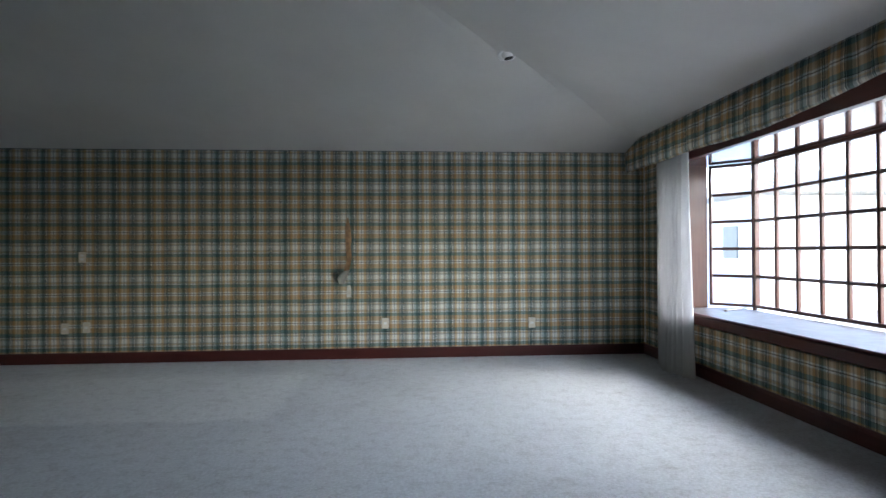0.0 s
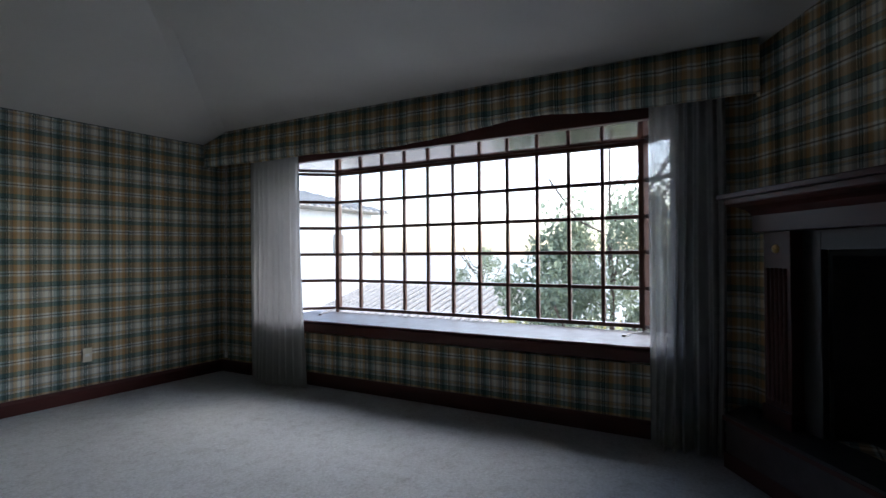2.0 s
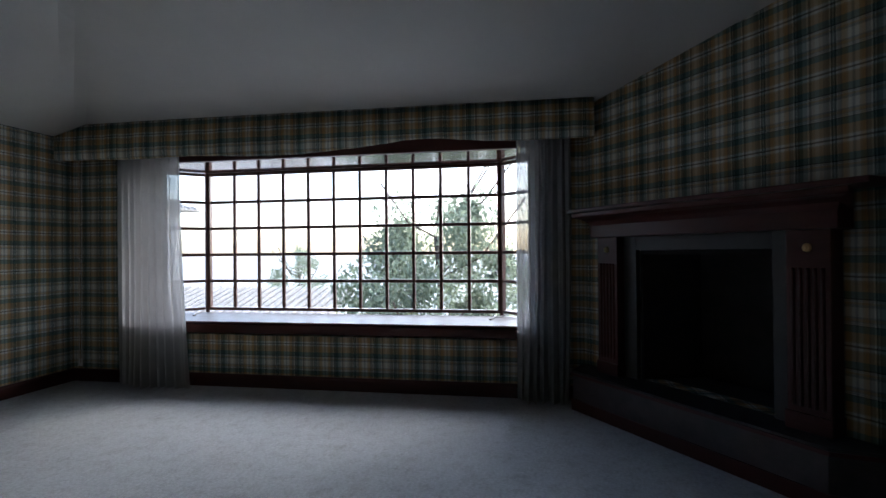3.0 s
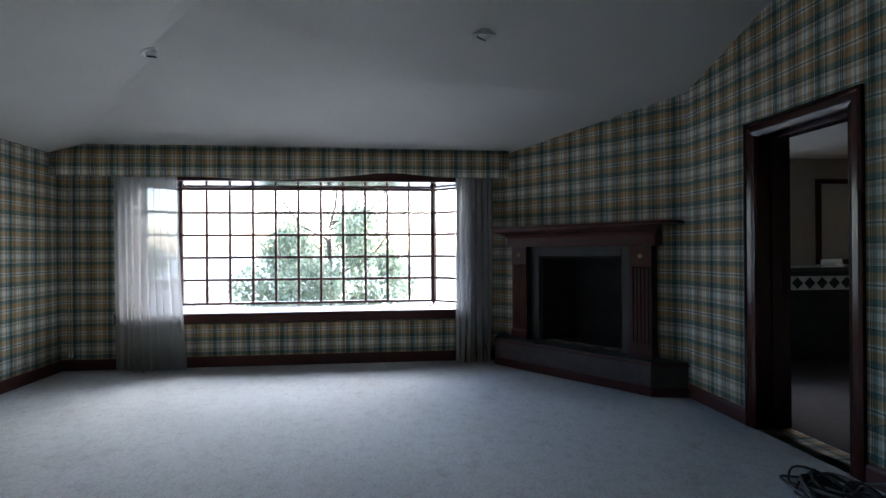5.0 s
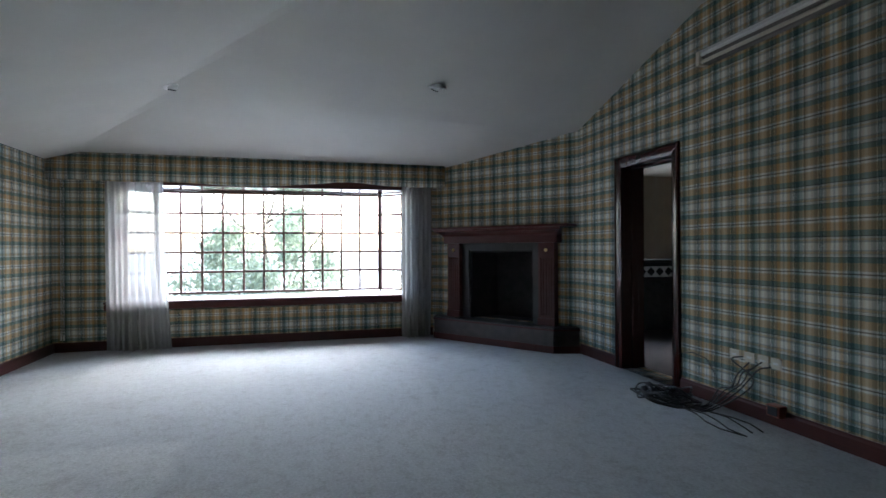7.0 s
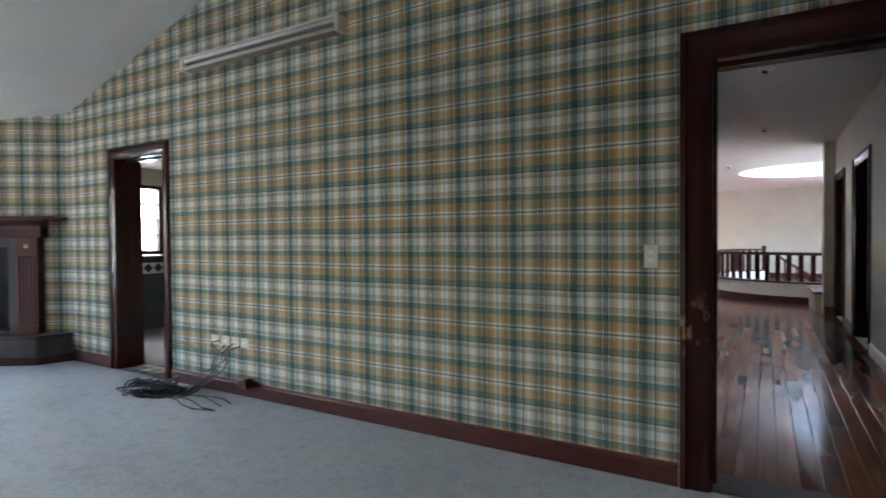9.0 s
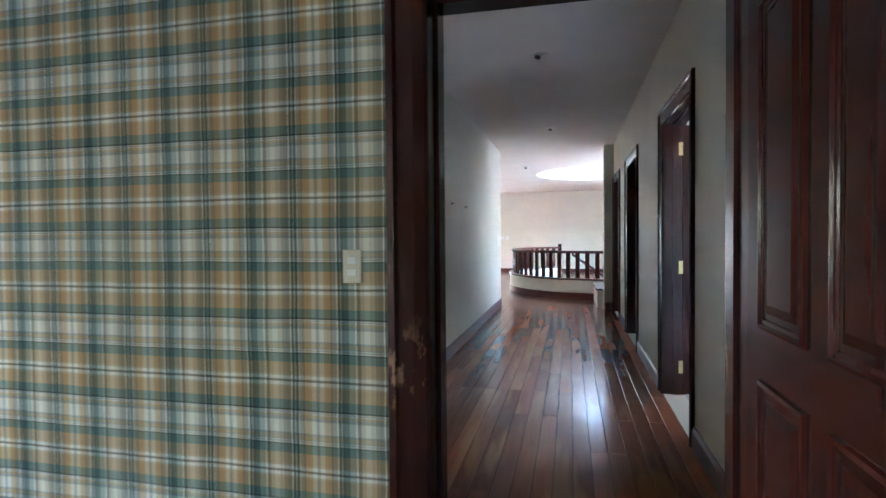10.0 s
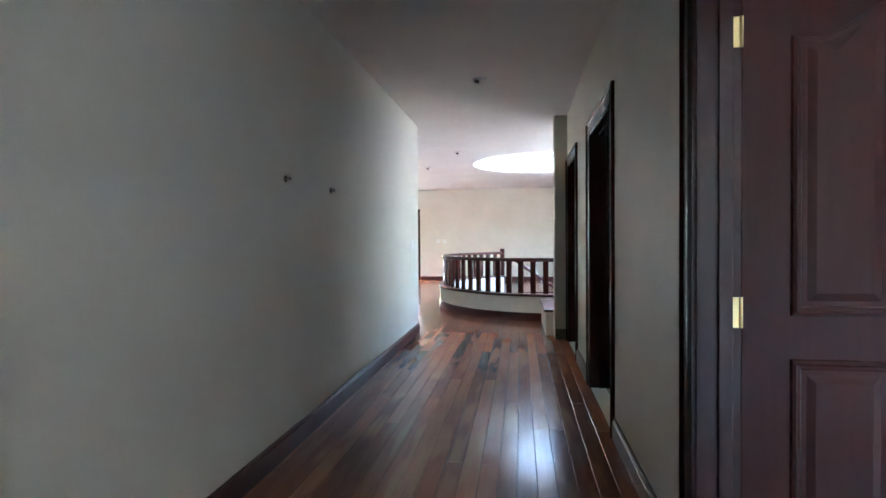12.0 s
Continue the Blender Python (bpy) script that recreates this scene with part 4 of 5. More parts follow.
    bmesh.ops.solidify(bm, geom=bm.faces[:], thickness=-0.03)
    part("firebox", bm, M_SOOT, t, "soot-blackened firebox")


fireplace()

# ---- stairwell: curved kerb, balusters and rail ----


def oval(a0, a1, n, rx=RX, ry=RY, z=0.0):
    return [(STAIR.x + rx * math.cos(radians(a0 + (a1 - a0) * k / n)), STAIR.y + ry * math.sin(radians(a0 + (a1 - a0) * k / n)), z) for k in range(n + 1)]


A0, A1 = 97, -62
t = thing("stair_balustrade", pose(0, 0, 0), "curved mahogany balustrade on a white kerb round the stairwell", "balustrade")
arc = oval(A0, A1, 56)
side = [(-8.87, Y_PIL - 0.28, 0), (-8.868, -14.6, 0), (-8.862, -15.1, 0)]
bm = bmesh.new()
sweep(bm, arc, [(-0.08, 0), (0.08, 0), (0.08, 0.37), (-0.08, 0.37)])
part("kerb", bm, M_KERB, t, "white plastered kerb")
bm = bmesh.new()
sweep(bm, arc, [(-0.1, 0.0), (-0.08, 0.0), (-0.08, 0.12), (-0.095, 0.115)])
part("kerb_skirting", bm, M_MAHOG_H, t)
bm = bmesh.new()
sweep(bm, arc, [(-0.11, 0.37), (0.11, 0.37), (0.115, 0.385), (0.1, 0.405), (-0.1, 0.405), (-0.115, 0.385)])
part("kerb_cap", bm, M_MAHOG_H, t)
bm = bmesh.new()
sweep(bm, arc, [(-0.04, 0.9), (0.04, 0.9), (0.05, 0.925), (0.03, 0.955), (-0.03, 0.955), (-0.05, 0.925)])
part("handrail", bm, M_MAHOG_H, t)
me = mesh_of("baluster", boxed(-0.02, 0.02, -0.042, 0.042, 0.4, 0.905, 0.006), M_DOOR)
N_BAL = 29
for k in range(N_BAL + 1):
    a = A0 + (A1 - A0) * k / N_BAL
    p = oval(a, a, 1)[0]
    ob = new("baluster", me)
    ob.parent = t
    ob.matrix_local = pose(p[0], p[1], 0, 0, 0, a)
p = oval(A1, A1, 1)[0]
part("newel", boxed(p[0] - 0.05, p[0] + 0.05, p[1] - 0.05, p[1] + 0.05, 0, 1.03, 0.008), M_DOOR, t)
t = thing("stair_kerb", pose(0, 0, 0), "low white kerb with mahogany cap beside the stairwell", "kerb")
bm = bmesh.new()
sweep(bm, side + [oval(86, 86, 1)[0]], [(-0.07, 0), (0.07, 0), (0.07, 0.3), (-0.07, 0.3)])
part("kerb", bm, M_KERB, t)
bm = bmesh.new()
sweep(bm, side + [oval(86, 86, 1)[0]], [(-0.09, 0.3), (0.09, 0.3), (0.09, 0.33), (-0.09, 0.33)])
part("kerb_cap", bm, M_MAHOG_H, t)
bm = bmesh.new()
sweep(bm, side + [oval(86, 86, 1)[0]], [(0.07, 0.0), (0.088, 0.0), (0.085, 0.12), (0.07, 0.12)])
part("kerb_skirting", bm, M_MAHOG_H, t)
# stair flight winding down along the far side
t = thing("staircase", pose(STAIR.x, STAIR.y, -3.2), "curved timber staircase winding down with white outer string", "staircase")
NS = 17
for k in range(NS):
    a0, a1 = -62 - k * 11.5, -62 - (k + 1) * 11.5
    zt = 3.2 - 0.18 * (k + 1)
    pts = [(r * math.cos(radians(a)) * RX / 2, r * math.sin(radians(a)) * RY / 2) for r, a in ((1.0, a0), (1.94, a0), (1.94, (a0 + a1) / 2), (1.94, a1), (1.0, a1))]
    part("tread", plan_prism(bmesh.new(), pts, zt - 0.04, zt), M_MAHOG_H, t)
    part("riser", plan_prism(bmesh.new(), pts, zt - 0.18, zt - 0.041), M_KERB, t)
    am = radians((a0 + a1) / 2)
    x, y = 1.3 * math.cos(am) * RX / 2, 1.3 * math.sin(am) * RY / 2
    part("baluster", boxed(x - 0.02, x + 0.02, y - 0.02, y + 0.02, zt, zt + 0.86), M_DOOR, t)
bm = bmesh.new()
tube(bm, [(1.3 * math.cos(radians(-62 - 11.5 * k)) * RX / 2, 1.3 * math.sin(radians(-62 - 11.5 * k)) * RY / 2, 3.2 + 0.86 - 0.18 * (k + 0.5)) for k in range(NS)], 0.035, 8)
part("handrail", bm, M_MAHOG_H, t)
t = thing("stairwell_lining", pose(0, 0, -3.2), "white plastered lining of the stairwell", "stairwell wall")
t["kind"] = "structure"
bm = bmesh.new()
sweep(bm, [(x, y, 0) for x, y, z in oval(0, 354, 59, RX + 0.06, RY + 0.06)], [(-0.05, 0), (0.0, 0), (0.0, 3.0), (-0.05, 3.0)], closed=True)
part("lining", bm, M_KERB, t)


# ---- small fittings of the room ----
def wall_plate(name, m, w, h, label, category, keys=1, material=None):
    """A cover plate: local x across, z up, front towards -y."""
    t = thing(name, m, label, category)
    part("cover", boxed(-w / 2, w / 2, -0.009, 0, -h / 2, h / 2, 0.003), material or M_PLATE, t)
    for k in range(keys):
        z = (k - (keys - 1) / 2) * h * 0.36
        part("key", boxed(-w * 0.24, w * 0.24, -0.0125, -0.008, z - h * 0.1, z + h * 0.1, 0.001), M_PLATE2, t)
    return t


for x, z, k in ((-2.96, 0.386, 1), (-1.31, 0.372, 1), (-6.36, 0.375, 1), (-6.14, 0.385, 1)):
    wall_plate("wall_outlet", pose(x, -0.001, z), 0.075, 0.115, "cream wall outlet on the tartan wall", "outlet", k)
wall_plate("wall_switch", pose(-6.18, -0.001, 1.136), 0.075, 0.115, "cream light switch on the tartan wall", "switch", 2)
wall_plate("wall_switch", pose(-7.595, YS + 0.001, 1.153, 0, 0, 180), 0.07, 0.118, "cream two-gang light switch beside the door", "switch", 2)
for x in (-4.13, -4.27, -4.39, -4.5):
    wall_plate("wall_outlet", pose(x, YS + 0.001, 0.425, 0, 0, 180), 0.085, 0.075, "cream outlet plate above the cables", "outlet", 1)
t = thing("junction_box", pose(-4.53, YS + 0.02, 0.11), "small terracotta junction box above the skirting", "junction box")
part("box", boxed(-0.055, 0.055, -0.018, 0.05, -0.035, 0.045, 0.006), M_REDBOX, t)
part("lid", boxed(-0.04, 0.04, 0.05, 0.056, -0.025, 0.035, 0.002), M_CABLE, t)


def flap(name, pts, label, material, curl=0.02, seed=1):
    """A torn strip of paper: left and right edges down the strip, standing a little off the wall."""
    rnd = random.Random(seed)
    bm = bmesh.new()
    rows = []
    n = len(pts)
    for i, (x, z, w, off) in enumerate(pts):
        rows.append([bm.verts.new((x + w * (s - 0.5) + rnd.uniform(-0.004, 0.004), -0.003 - off - curl * (s - 0.5) ** 2 * 4 * off * 10, z + rnd.uniform(-0.006, 0.006))) for s in (0, 0.3, 0.7, 1)])
    for a, b in zip(rows, rows[1:]):
        for k in range(3):
            bm.faces.new((a[k], a[k + 1], b[k + 1], b[k]))
    bmesh.ops.solidify(bm, geom=bm.faces[:], thickness=0.0008)
    return solo(name, bm, material, label, "torn wallpaper")


flap("torn_wallpaper", [(-3.37, 1.56, 0.012, 0.001), (-3.365, 1.46, 0.05, 0.002), (-3.36, 1.33, 0.06, 0.003), (-3.362, 1.24, 0.055, 0.006), (-3.35, 1.12, 0.05, 0.02), (-3.365, 1.04, 0.05, 0.035), (-3.385, 0.96, 0.06, 0.045)],
     "torn strip of wallpaper showing brown backing", M_TORN)
flap("torn_wallpaper", [(-3.37, 0.98, 0.05, 0.05), (-3.40, 0.94, 0.1, 0.045), (-3.43, 0.88, 0.1, 0.03), (-3.44, 0.83, 0.05, 0.012)], "curled white end of a torn wallpaper strip", M_TORN2, 0.06, 4)
flap("torn_wallpaper", [(-3.36, 0.81, 0.04, 0.001), (-3.355, 0.74, 0.05, 0.002), (-3.36, 0.68, 0.045, 0.001)], "small bare patch in the wallpaper", M_TORN2, 0.0, 6)


def ceiling_spot(x, y, tilt_x, tilt_y, r=0.06, z=None, label="white recessed eyeball spotlight in the ceiling"):
    z = vault(x, y) if z is None else z
    t = thing("ceiling_spot", pose(x, y, z, tilt_x, tilt_y, 0), label, "spotlight", "recessed spotlights")
    bm = bmesh.new()
    circ = [(math.cos(2 * math.pi * k / 28) * r, math.sin(2 * math.pi * k / 28) * r, 0) for k in range(28)]
    sweep(bm, circ, [(-0.014, 0.004), (0.02, 0.004), (0.018, -0.008), (0.0, -0.012), (-0.014, -0.006)], closed=True)
    part("ring", bm, M_WHITE, t, smooth=True)
    bm = bmesh.new()
    bmesh.ops.create_uvsphere(bm, u_segments=20, v_segments=12, radius=r * 0.86, matrix=pose(0, 0, 0.018))
    part("eyeball", bm, M_PLATE2, t, smooth=True)
    bm = bmesh.new()
    cyl(bm, r * 0.55, -0.032, -0.022, 20, pose(0.008, 0.008, -0.004, 18, -14))
    part("lamp_opening", bm, M_DARK, t)


ceiling_spot(-1.9, -1.71, -15, 0, 0.065)
ceiling_spot(-2.37, -4.17, 0, -17, 0.065)


def wall_batten():
    t = thing("wall_batten_lamp", pose(-4.715, YS, 2.735, 0, 0, 0), "long grey metal lamp batten with cream ends", "wall lamp")
    bm = bmesh.new()
    L = 0.86
    prof = [(0.0, -0.05), (0.05, -0.05), (0.062, -0.04), (0.062, -0.025), (0.05, -0.02), (0.05, -0.004), (0.07, 0.0), (0.07, 0.018), (0.05, 0.022), (0.05, 0.035), (0.04, 0.05), (0.0, 0.05)]
    ring = [[bm.verts.new((x, max(0.001, y), z)) for y, z in prof] for x in (-L, L)]
    n = len(prof)
    for j in range(n):
        bm.faces.new((ring[0][j], ring[0][(j + 1) % n], ring[1][(j + 1) % n], ring[1][j]))
    bmesh.ops.recalc_face_normals(bm, faces=bm.faces[:])
    part("channel", bm, M_STEEL, t)
    part("reflector", boxed(-L, L, 0.002, 0.085, 0.048, 0.058, 0.002), M_PLATE2, t, "white upper reflector lip")
    for z in (-0.034, 0.024):
        bm = bmesh.new()
        tube(bm, [(-L + 0.03, 0.079, z), (L - 0.03, 0.079, z)], 0.014, 10)
        part("tube", bm, M_PLATE if z < 0 else M_PLATE2, t, smooth=True)
    for x in (-L, L):
        part("end_cap", boxed(x - 0.02, x + 0.02, 0.001, 0.095, -0.058, 0.058, 0.008), M_PLATE, t, "cream end cap")


wall_batten()


def cable_tangle():
    rnd = random.Random(11)
    t = thing("cable_tangle", pose(-3.75, -5.72, 0), "tangle of black cables lying on the carpet", "cables")
    for k in range(19):
        a0 = rnd.uniform(0, 6.28)
        rx, ry = rnd.uniform(0.12, 0.28), rnd.uniform(0.07, 0.18)
        ox, oy = rnd.uniform(-0.08, 0.1), rnd.uniform(-0.06, 0.05)
        h = rnd.uniform(0.01, 0.09)
        turns = rnd.uniform(0.8, 1.7)
        pts = []
        for i in range(40):
            a = a0 + turns * 6.28 * i / 39
            pts.append((ox + rx * math.cos(a) * (1 + 0.1 * math.sin(3 * a + k)), oy + ry * math.sin(a), max(0.007, h * (0.55 + 0.5 * math.sin(2 * a + k)) + 0.004)))
        bm = bmesh.new()
        tube(bm, pts, 0.0068, 6)
        part("cable", bm, M_CABLE, t, smooth=True)
    ends = [(-0.55, -0.275, 0.40), (-0.60, -0.275, 0.37), (-0.66, -0.275, 0.42), (-0.74, -0.272, 0.40), (-0.5, -0.27, 0.43)]
    for k, e in enumerate(ends):
        sx, sy = rnd.uniform(-0.1, 0.1), rnd.uniform(-0.05, 0.1)
        top = 0.2 + 0.025 * k
        p = [Vector((sx, sy, 0.03)), Vector((-0.25 - 0.03 * k, -0.12 + 0.02 * k, 0.01)), Vector((-0.34 - 0.05 * k, -0.2, 0.16)), Vector((-0.44 - 0.05 * k, -0.22, top)), Vector((e[0] + 0.06, -0.225, top + 0.1)), Vector(e)]
        pts = []
        for i in range(len(p) - 1):
            a, b, c, d = p[max(0, i - 1)], p[i], p[i + 1], p[min(len(p) - 1, i + 2)]
            for s in range(8):
                u = s / 8
                pts.append(0.5 * ((2 * b) + (c - a) * u + (2 * a - 5 * b + 4 * c - d) * u * u + (3 * b - a - 3 * c + d) * u ** 3))
        pts.append(p[-1])
        bm = bmesh.new()
        tube(bm, [(q.x, q.y, max(0.007, q.z)) for q in pts], 0.0055, 6)
        part("cable", bm, M_CABLE, t, smooth=True)
    for k in range(4):
        pts = [(-0.05 - 0.02 * k + s * -0.16, -0.1 + 0.07 * k + 0.05 * math.sin(s * 1.3 + k), 0.008 + 0.012 * (k % 2)) for s in range(6)]
        bm = bmesh.new()
        tube(bm, pts, 0.005, 6)
        part("cable", bm, M_CABLE, t, smooth=True)
    bm = bmesh.new()
    tube(bm, [(0.2, -0.28, 0.32), (0.05, -0.282, 0.36), (-0.12, -0.28, 0.34), (-0.25, -0.26, 0.22), (-0.3, -0.22, 0.06), (-0.28, -0.18, 0.01)], 0.004, 6)
    part("cable", bm, M_CABLE, t, smooth=True)


cable_tangle()
t = thing("pull_cord", pose(-0.05, -0.13, 0.05), "pair of thin white curtain cords in the corner", "curtain cord")
for k in (0, 1):
    bm = bmesh.new()
    tube(bm, [(0.01 * k, 0.035 * k, 0.16 + 0.0 * k), (0.012 * k, 0.034 * k, 1.0), (0.01, 0.03 * k, 2.3)], 0.002, 5)
    part("cord", bm, M_PLATE2, t)
    bm = bmesh.new()
    cyl(bm, 0.009, 0.1, 0.17, 10, pose(0.01 * k, 0.035 * k, 0), 0.005)
    part("weight", bm, M_PLATE2, t)

# ---- bathroom fittings ----
t = thing("vanity_counter", pose(-0.3, -7.8, 0), "dark tiled bathroom counter with diamond tile border", "counter")
part("base", boxed(-0.22, 0.27, -1.55, 1.2, 0, 0.76), M_TILE, t)
part("border", boxed(-0.226, -0.2201, -1.55, 1.2, 0.79, 0.945), M_TILE_W, t, "white border tiles")
me = mesh_of("diamond_tile", boxed(-0.004, 0, -0.048, 0.048, -0.048, 0.048), M_TILE)
for k in range(18):
    ob = new("diamond_tile", me)
    ob.parent = t
    ob.matrix_local = pose(-0.2265, -1.46 + 0.15 * k, 0.868, 45, 0, 0)
part("core", boxed(-0.22, 0.27, -1.55, 1.2, 0.76, 1.0), M_TILE, t)
part("top", boxed(-0.25, 0.27, -1.57, 1.22, 1.0, 1.045, 0.006), M_STONE2, t)
t = thing("window_2", pose(-0.02, -7.87, 1.06), "bathroom window with dark timber frame", "window")
t["kind"] = "structure"
for y0, y1 in ((-0.26, -0.21), (0.21, 0.26)):
    part("stile", boxed(-0.03, 0.06, y0, y1, 0, 1.04, 0.004), M_MAHOG, t)
for z0, z1 in ((0, 0.05), (0.985, 1.04)):
    part("rail", boxed(-0.03, 0.06, -0.21, 0.21, z0, z1, 0.004), M_MAHOG, t)
for k in (1, 2, 3):
    part("glazing_bar", boxed(0.0, 0.04, -0.21, 0.21, 0.05 + 0.935 * k / 4 - 0.012, 0.05 + 0.935 * k / 4 + 0.012, 0.004), M_SASH, t)
part("glazing_bar", boxed(0.002, 0.038, -0.012, 0.012, 0.05, 0.985, 0.004), M_SASH, t)
g = part("pane", boxed(0.018, 0.022, -0.21, 0.21, 0.05, 0.985), M_GLASS, t)
g.visible_shadow = False
t = thing("wall_mirror", pose(BX, -9.05, 1.06), "bathroom mirror in a dark timber frame", "mirror")
part("frame", boxed(-0.03, 0, -0.32, 0.34, 0, 1.05, 0.005), M_MAHOG, t)
part("mirror_glass", boxed(-0.034, -0.0305, -0.26, 0.28, 0.06, 0.99), M_MIRROR, t)
t = thing("hair_dryer", pose(-0.4, -8.57, 1.046, 0, 0, 70), "white hair dryer with cord lying on the counter", "hair dryer")
bm = bmesh.new()
cyl(bm, 0.045, -0.11, 0.08, 18, pose(0, 0, 0.048, 0, 90, 0), 0.035)
part("barrel", bm, M_PLATE2, t, smooth=False)
bm = bmesh.new()
tube(bm, [(-0.05, 0, 0.03), (-0.06, 0.08, 0.02), (-0.07, 0.16, 0.018)], 0.018, 10)
part("handle", bm, M_PLATE2, t)
bm = bmesh.new()
tube(bm, [(-0.07, 0.16, 0.018), (0.0, 0.25, 0.006), (0.12, 0.22, 0.006), (0.2, 0.3, 0.006)], 0.005, 6)
part("cord", bm, M_PLATE2, t)

# ---- small fittings of the passage and landing ----
for y in (-9.884, -10.651):
    t = thing("wall_nail", pose(XL, y, 1.61), "small steel nail in a dark plug on the passage wall", "nail", "wall nails")
    bm = bmesh.new()
    cyl(bm, 0.006, 0, 0.03, 8, pose(0, 0, 0, 0, -90, 0))
    cyl(bm, 0.011, 0.028, 0.032, 12, pose(0, 0, 0, 0, -90, 0))
    part("pin", bm, M_STEEL, t)
    bm = bmesh.new()
    cyl(bm, 0.02, 0, 0.004, 12, pose(0, 0, 0, 0, -90, 0))
    part("plug", bm, M_DARK, t)
wall_plate("wall_switch", pose(XL - 0.001, -13.63, 1.18, 0, 0, -90), 0.07, 0.115, "white light switch near the end of the passage", "switch", 2, M_PLATE2)
for x in (-6.2, -6.0):
    wall_plate("wall_switch", pose(x, Y_FAR + 0.001, 1.2, 0, 0, 180), 0.12, 0.12, "white switch plate on the far landing wall", "switch", 2, M_PLATE2)
for x, y in ((-8.1, -8.86), (-8.09, -12.03), (-7.415, -16.27), (-6.57, -18.18)):
    ceiling_spot(x, y, 0, 0, 0.045, HC, "small dark recessed spotlight in the passage ceiling")
# window added in the unseen side wall to bring daylight onto the landing
t = thing("added_window", pose(LX1 - 0.1, -17.45, 0.7), "wide timber window added unseen to light the landing", "window")
t["kind"] = "structure"
for y in (-1.81, -0.6, 0.6, 1.81):
    part("mullion", boxed(0.0, 0.08, y - 0.04, y + 0.04, 0, 1.55, 0.004), M_SASH, t)
for z in (0.03, 1.52):
    part("rail", boxed(0.002, 0.078, -1.81, 1.81, z - 0.03, z + 0.03, 0.004), M_SASH, t)
skirting("baseboard_11", (LX1, Y_FAR), (-5.45, Y_FAR), 0.13)
skirting("baseboard_12", (-8.9, Y_PIL), (-9.05, Y_PIL), 0.13)
skirting("baseboard_13", (LX0, Y_END), (XL, Y_END), 0.13)

# ---- outside ----
struct("ground", boxed(-400, 900, -600, 600, -3.6, -3.5), M_GROUND, "pale paved ground outside", "ground")


def leafy(t, seed, centre, size, count, leaf, material, name="crown"):
    rnd = random.Random(seed)
    bm = bmesh.new()
    clumps = []
    while len(clumps) < 46:
        v = Vector((rnd.uniform(-1, 1), rnd.uniform(-1, 1), rnd.uniform(-1, 1)))
        if v.length < 0.92:
            clumps.append((v, rnd.uniform(0.14, 0.3)))
    for _ in range(count):
        c, r = rnd.choice(clumps)
        d = Vector((rnd.gauss(0, 1), rnd.gauss(0, 1), rnd.gauss(0, 1))).normalized() * r * rnd.random() ** 0.4
        p = c + d
        p = Vector((centre[0] + p.x * size[0], centre[1] + p.y * size[1], centre[2] + p.z * size[2]))
        q = Euler((rnd.uniform(0, 6.3), rnd.uniform(0, 6.3), rnd.uniform(0, 6.3))).to_matrix()
        s = leaf * rnd.uniform(0.6, 1.4)
        v = [bm.verts.new(p + q @ Vector(w) * s) for w in ((-1, 0, 0), (0, -0.45, 0.12), (1, 0, 0), (0, 0.45, 0.12))]
        bm.faces.new(v)
    return part(name, bm, material, t)


def tree(name, x, y, z, h, w, seed, count, label, material, trunk=True):
    t = thing(name, pose(x, y, z), label, "tree")
    rnd = random.Random(seed)
    bm = bmesh.new()
    tube(bm, [(0, 0, 0), (0.06, 0.02, h * 0.3), (0.0, -0.05, h * 0.6), (0.05, 0.04, h * 0.78)], 0.055, 8)
    for _ in range(14):
        z0 = rnd.uniform(0.25, 0.85) * h
        a = rnd.uniform(0, 6.28)
        r = w * rnd.uniform(0.3, 0.5)
        tube(bm, [(0.02, 0, z0), (math.cos(a) * r * 0.5, math.sin(a) * r * 0.5, z0 + 0.25 * r), (math.cos(a) * r, math.sin(a) * r, z0 + 0.9 * r)], 0.025, 5)
    part("trunk", bm, M_BARK, t)
    leafy(t, seed, (0, 0, h * 0.55), (w * 0.5, w * 0.5, h * 0.5), count, 0.065, material)
    return t


tree("tree", 8.0, -2.0, -3.5, 6.5, 4.5, 5, 19000, "leafy dark green garden tree outside the bay window", M_LEAF)
tree("tree", 22.8, 8.5, -3.5, 5.0, 3.2, 9, 5000, "small leafy green tree in the garden", M_LEAF)
tree("tree", 11.0, -7.5, -3.5, 6.0, 4.0, 12, 3000, "leafy dark green garden tree by the house", M_LEAF)
for k in range(7):
    t = thing("hedge_bush", pose(15.5 + 0.5 * math.sin(k * 2.1), -4 + 2.2 * k, -3.5), "rounded yellowish green garden bush", "bush", "garden bushes")
    leafy(t, 30 + k, (0, 0, 1.4), (1.5, 1.5, 1.3), 1300, 0.1, M_LEAF2, "foliage")


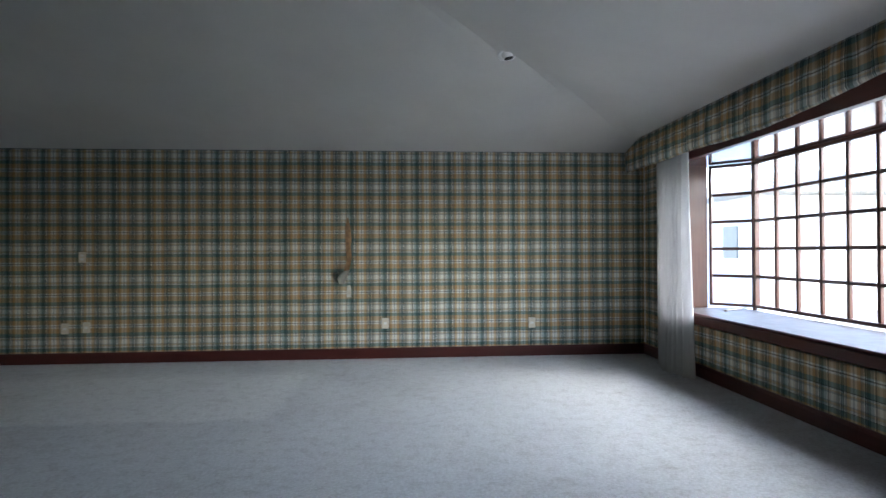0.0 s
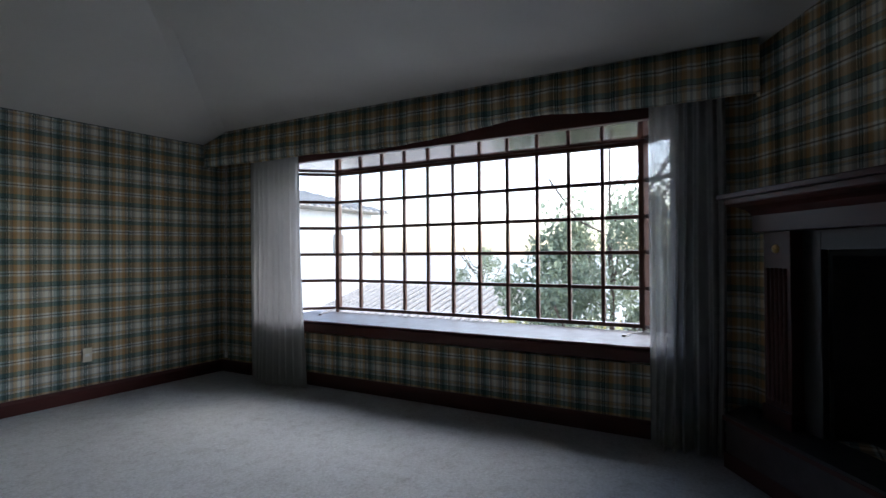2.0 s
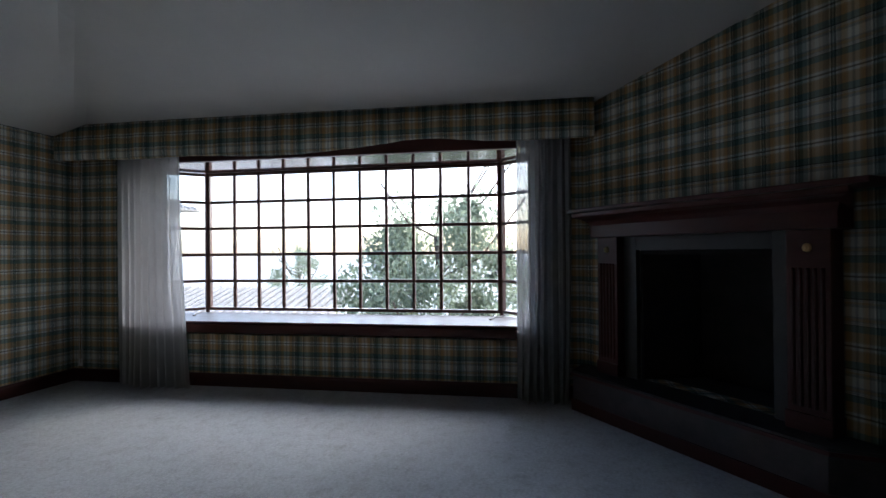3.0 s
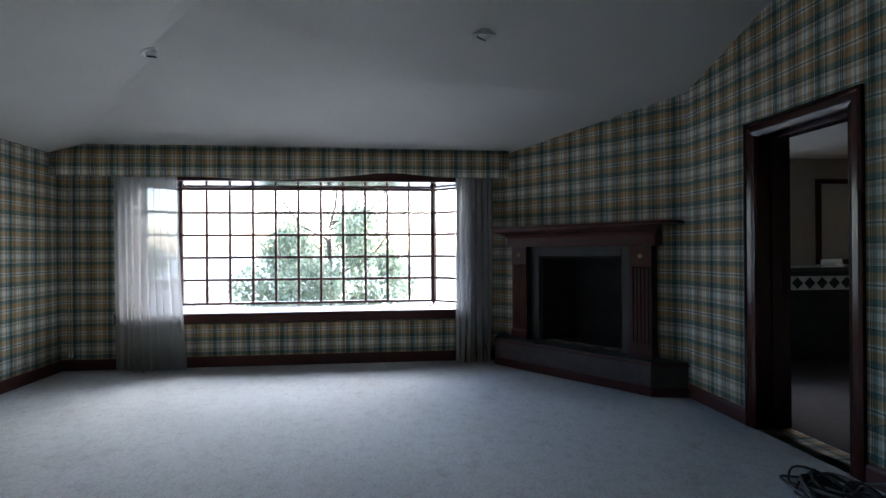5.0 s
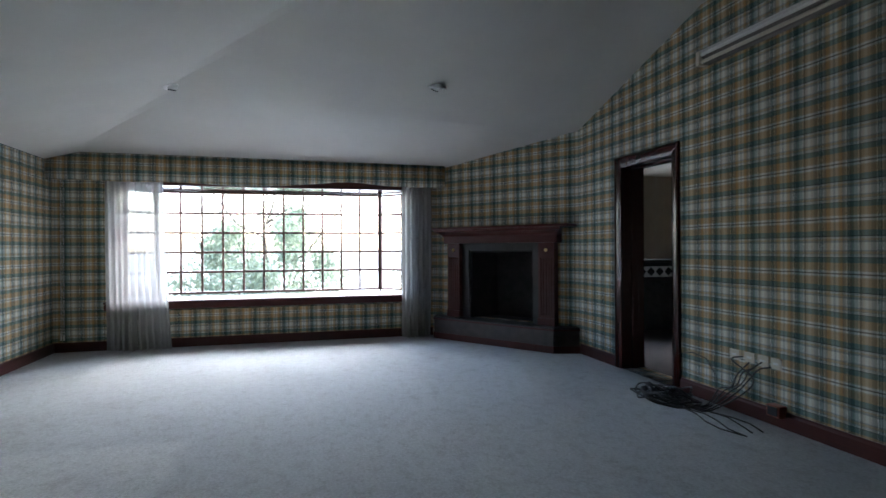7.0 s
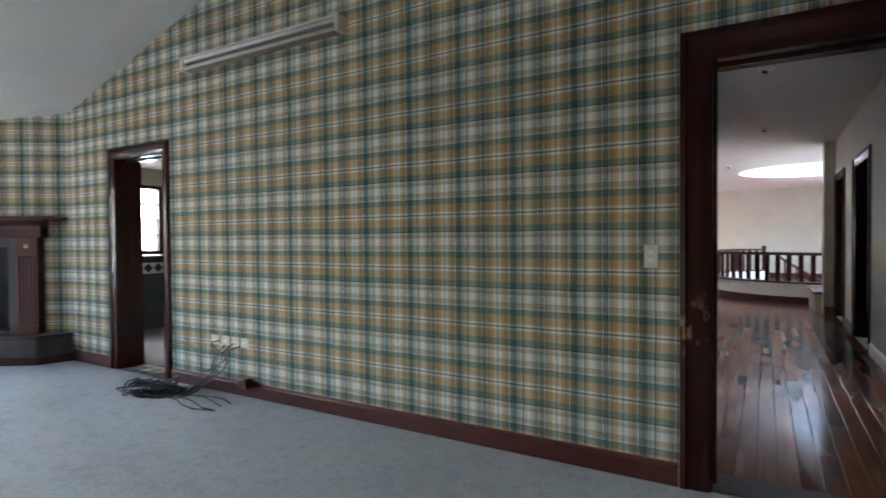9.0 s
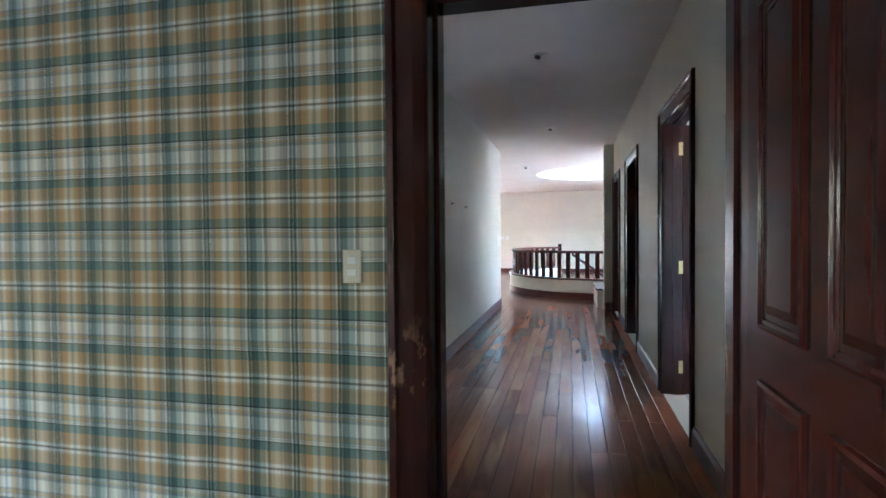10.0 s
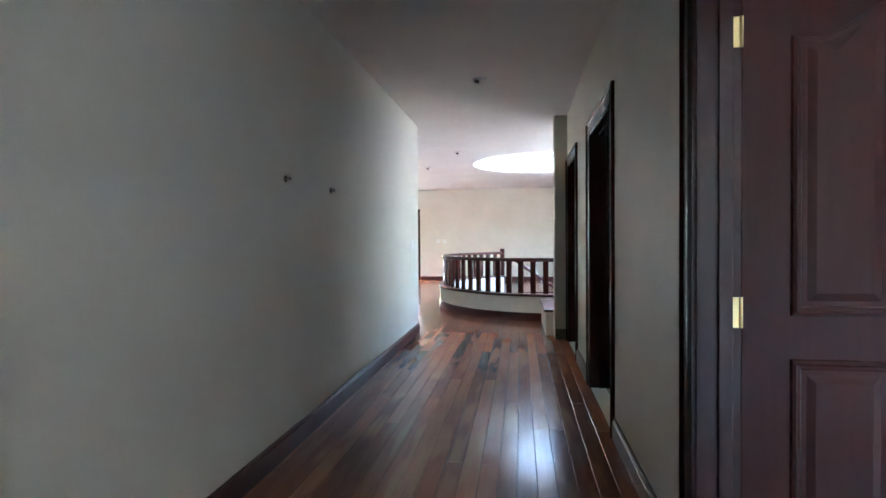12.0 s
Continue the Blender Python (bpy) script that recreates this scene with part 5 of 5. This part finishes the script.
def neighbour():
    t = thing("neighbour_house", pose(11.5, 14.5, -3.5), "pale rendered neighbouring house with weathered tile roof", "house")
    part("wall", boxed(-3, 4, -4.2, 5, 0, 6.5), M_OUTWALL, t)
    bm = bmesh.new()
    ring = []
    for g, z in ((0.0, 6.42), (0.55, 6.45), (0.6, 6.5), (0.55, 6.56), (-2.4, 7.5)):
        ring.append([(-3 - g, -4.2 - g, z), (4 + g, -4.2 - g, z), (4 + g, 5 + g, z), (-3 - g, 5 + g, z)])
    loft(bm, ring)
    part("roof", bm, M_ROOFTILE, t)
    for k in range(20):
        x = -3.3 + 0.4 * k
        r = min(1.0, (x + 3.55) / 3.0, (4.55 - x) / 3.0)
        bm = bmesh.new()
        tube(bm, [(x, -4.8, 6.54), (x, -4.8 + 3.0 * r, 6.56 + 0.96 * r)], 0.08, 6)
        part("roof_corrugation", bm, M_ROOFTILE, t)
    for x in (-1.6, 1.8):
        part("window", boxed(x - 0.3, x + 0.3, -4.25, -4.1, 4.6, 5.5, 0.01), M_STEEL, t)
    for y in (-2.5, 1.5):
        part("window", boxed(-3.05, -2.9, y - 0.4, y + 0.4, 4.4, 5.5, 0.01), M_STEEL, t)
    t2 = thing("annex", pose(10.6, 6.6, -4.0), "low neighbouring annex with grey barrel-tile roof", "house")
    part("wall", boxed(-1.9, 2.1, -4.5, 1.5, 0, 2.9), M_OUTWALL, t2)
    bm = bmesh.new()
    prism(bm, [(-2.3, 2.85), (2.3, 4.0), (2.3, 3.85), (-2.3, 2.7)], 6.6, pose(0, -4.8, 0))
    part("roof", bm, M_ROOFTILE, t2)
    for k in range(22):
        bm = bmesh.new()
        tube(bm, [(-2.35, -4.65 + 0.3 * k, 2.88), (2.3, -4.65 + 0.3 * k, 4.03)], 0.075, 6)
        part("roof_corrugation", bm, M_ROOFTILE, t2)


neighbour()

# ---- floor planks ----
PW = 0.1


def plank_bm(w, length, th=0.012):
    """One board on its own centre: top edges eased."""
    bm = bmesh.new()
    g, e = 0.0012, 0.0018
    x, y = w / 2 - g, length / 2 - 0.0008
    lo = [bm.verts.new(p) for p in ((-x, -y, -th), (x, -y, -th), (x, y, -th), (-x, y, -th))]
    mi = [bm.verts.new(p) for p in ((-x, -y, -e), (x, -y, -e), (x, y, -e), (-x, y, -e))]
    up = [bm.verts.new(p) for p in ((-x + e, -y + e * 0.5, 0), (x - e, -y + e * 0.5, 0), (x - e, y - e * 0.5, 0), (-x + e, y - e * 0.5, 0))]
    bm.faces.new(up)
    for a, b in ((lo, mi), (mi, up)):
        for k in range(4):
            bm.faces.new((a[k], a[(k + 1) % 4], b[(k + 1) % 4], b[k]))
    bmesh.ops.recalc_face_normals(bm, faces=bm.faces[:])
    return bm


rnd = random.Random(21)
passage_floor = bpy.data.objects["floor_passage"]
shared = {}
x = XR + PW / 2
while x < XL + 0.01:
    y = YS - WT + 0.02 + rnd.uniform(0, 0.0)
    first = True
    while y > -14.1:
        length = rnd.choice((1.2, 1.8, 2.4, 3.0)) if not first else rnd.choice((0.6, 1.2, 1.8, 2.4))
        first = False
        length = round(min(length, y + 14.1), 3)
        if length < 0.15:
            break
        if length not in shared:
            shared[length] = mesh_of("plank", plank_bm(PW, length), M_PLANK)
        ob = new("plank", shared[length])
        ob.parent = passage_floor
        ob.location = (x, y - length / 2, rnd.uniform(-0.0006, 0.0006))
        ob.rotation_euler = (rnd.uniform(-0.00005, 0.00005), rnd.uniform(-0.0003, 0.0003), math.pi * rnd.randint(0, 1))
        y -= length
    x += PW
# the landing's boards, further off, in one sheet
bm = bmesh.new()
x = LX1 + PW / 2
while x < LX0:
    spans = [(-14.1, Y_FAR)]
    dx = (x - STAIR.x) / (RX + 0.02)
    if abs(dx) < 1:
        s = RY * math.sqrt(1 - dx * dx) + 0.02
        spans = [(-14.1, STAIR.y + s), (STAIR.y - s, Y_FAR)]
    for a, b in spans:
        y = a
        while y > b + 0.05:
            length = min(rnd.choice((1.2, 1.8, 2.4)), y - b)
            xa, xb = x - PW / 2 + 0.0015, x + PW / 2 - 0.0015
            v = [bm.verts.new(p) for p in ((xa, y - length + 0.001, 0), (xb, y - length + 0.001, 0), (xb, y - 0.001, 0), (xa, y - 0.001, 0),
                                           (xa, y - length + 0.001, -0.012), (xb, y - length + 0.001, -0.012), (xb, y - 0.001, -0.012), (xa, y - 0.001, -0.012))]
            for q in ((0, 1, 2, 3), (0, 4, 5, 1), (1, 5, 6, 2), (2, 6, 7, 3), (3, 7, 4, 0)):
                bm.faces.new([v[k] for k in q])
            y -= length
    x += PW
ob = part("plank_field", bm, M_PLANK_FAR, bpy.data.objects["floor_landing"])
tagged(ob, kind="stuff")
part("threshold", boxed(HALLD[1] + 0.02, HALLD[0] - 0.02, YS - WT, YS - 0.02, -0.01, 0.006, 0.003), M_MAHOG_H, bpy.data.objects["floor_passage"])
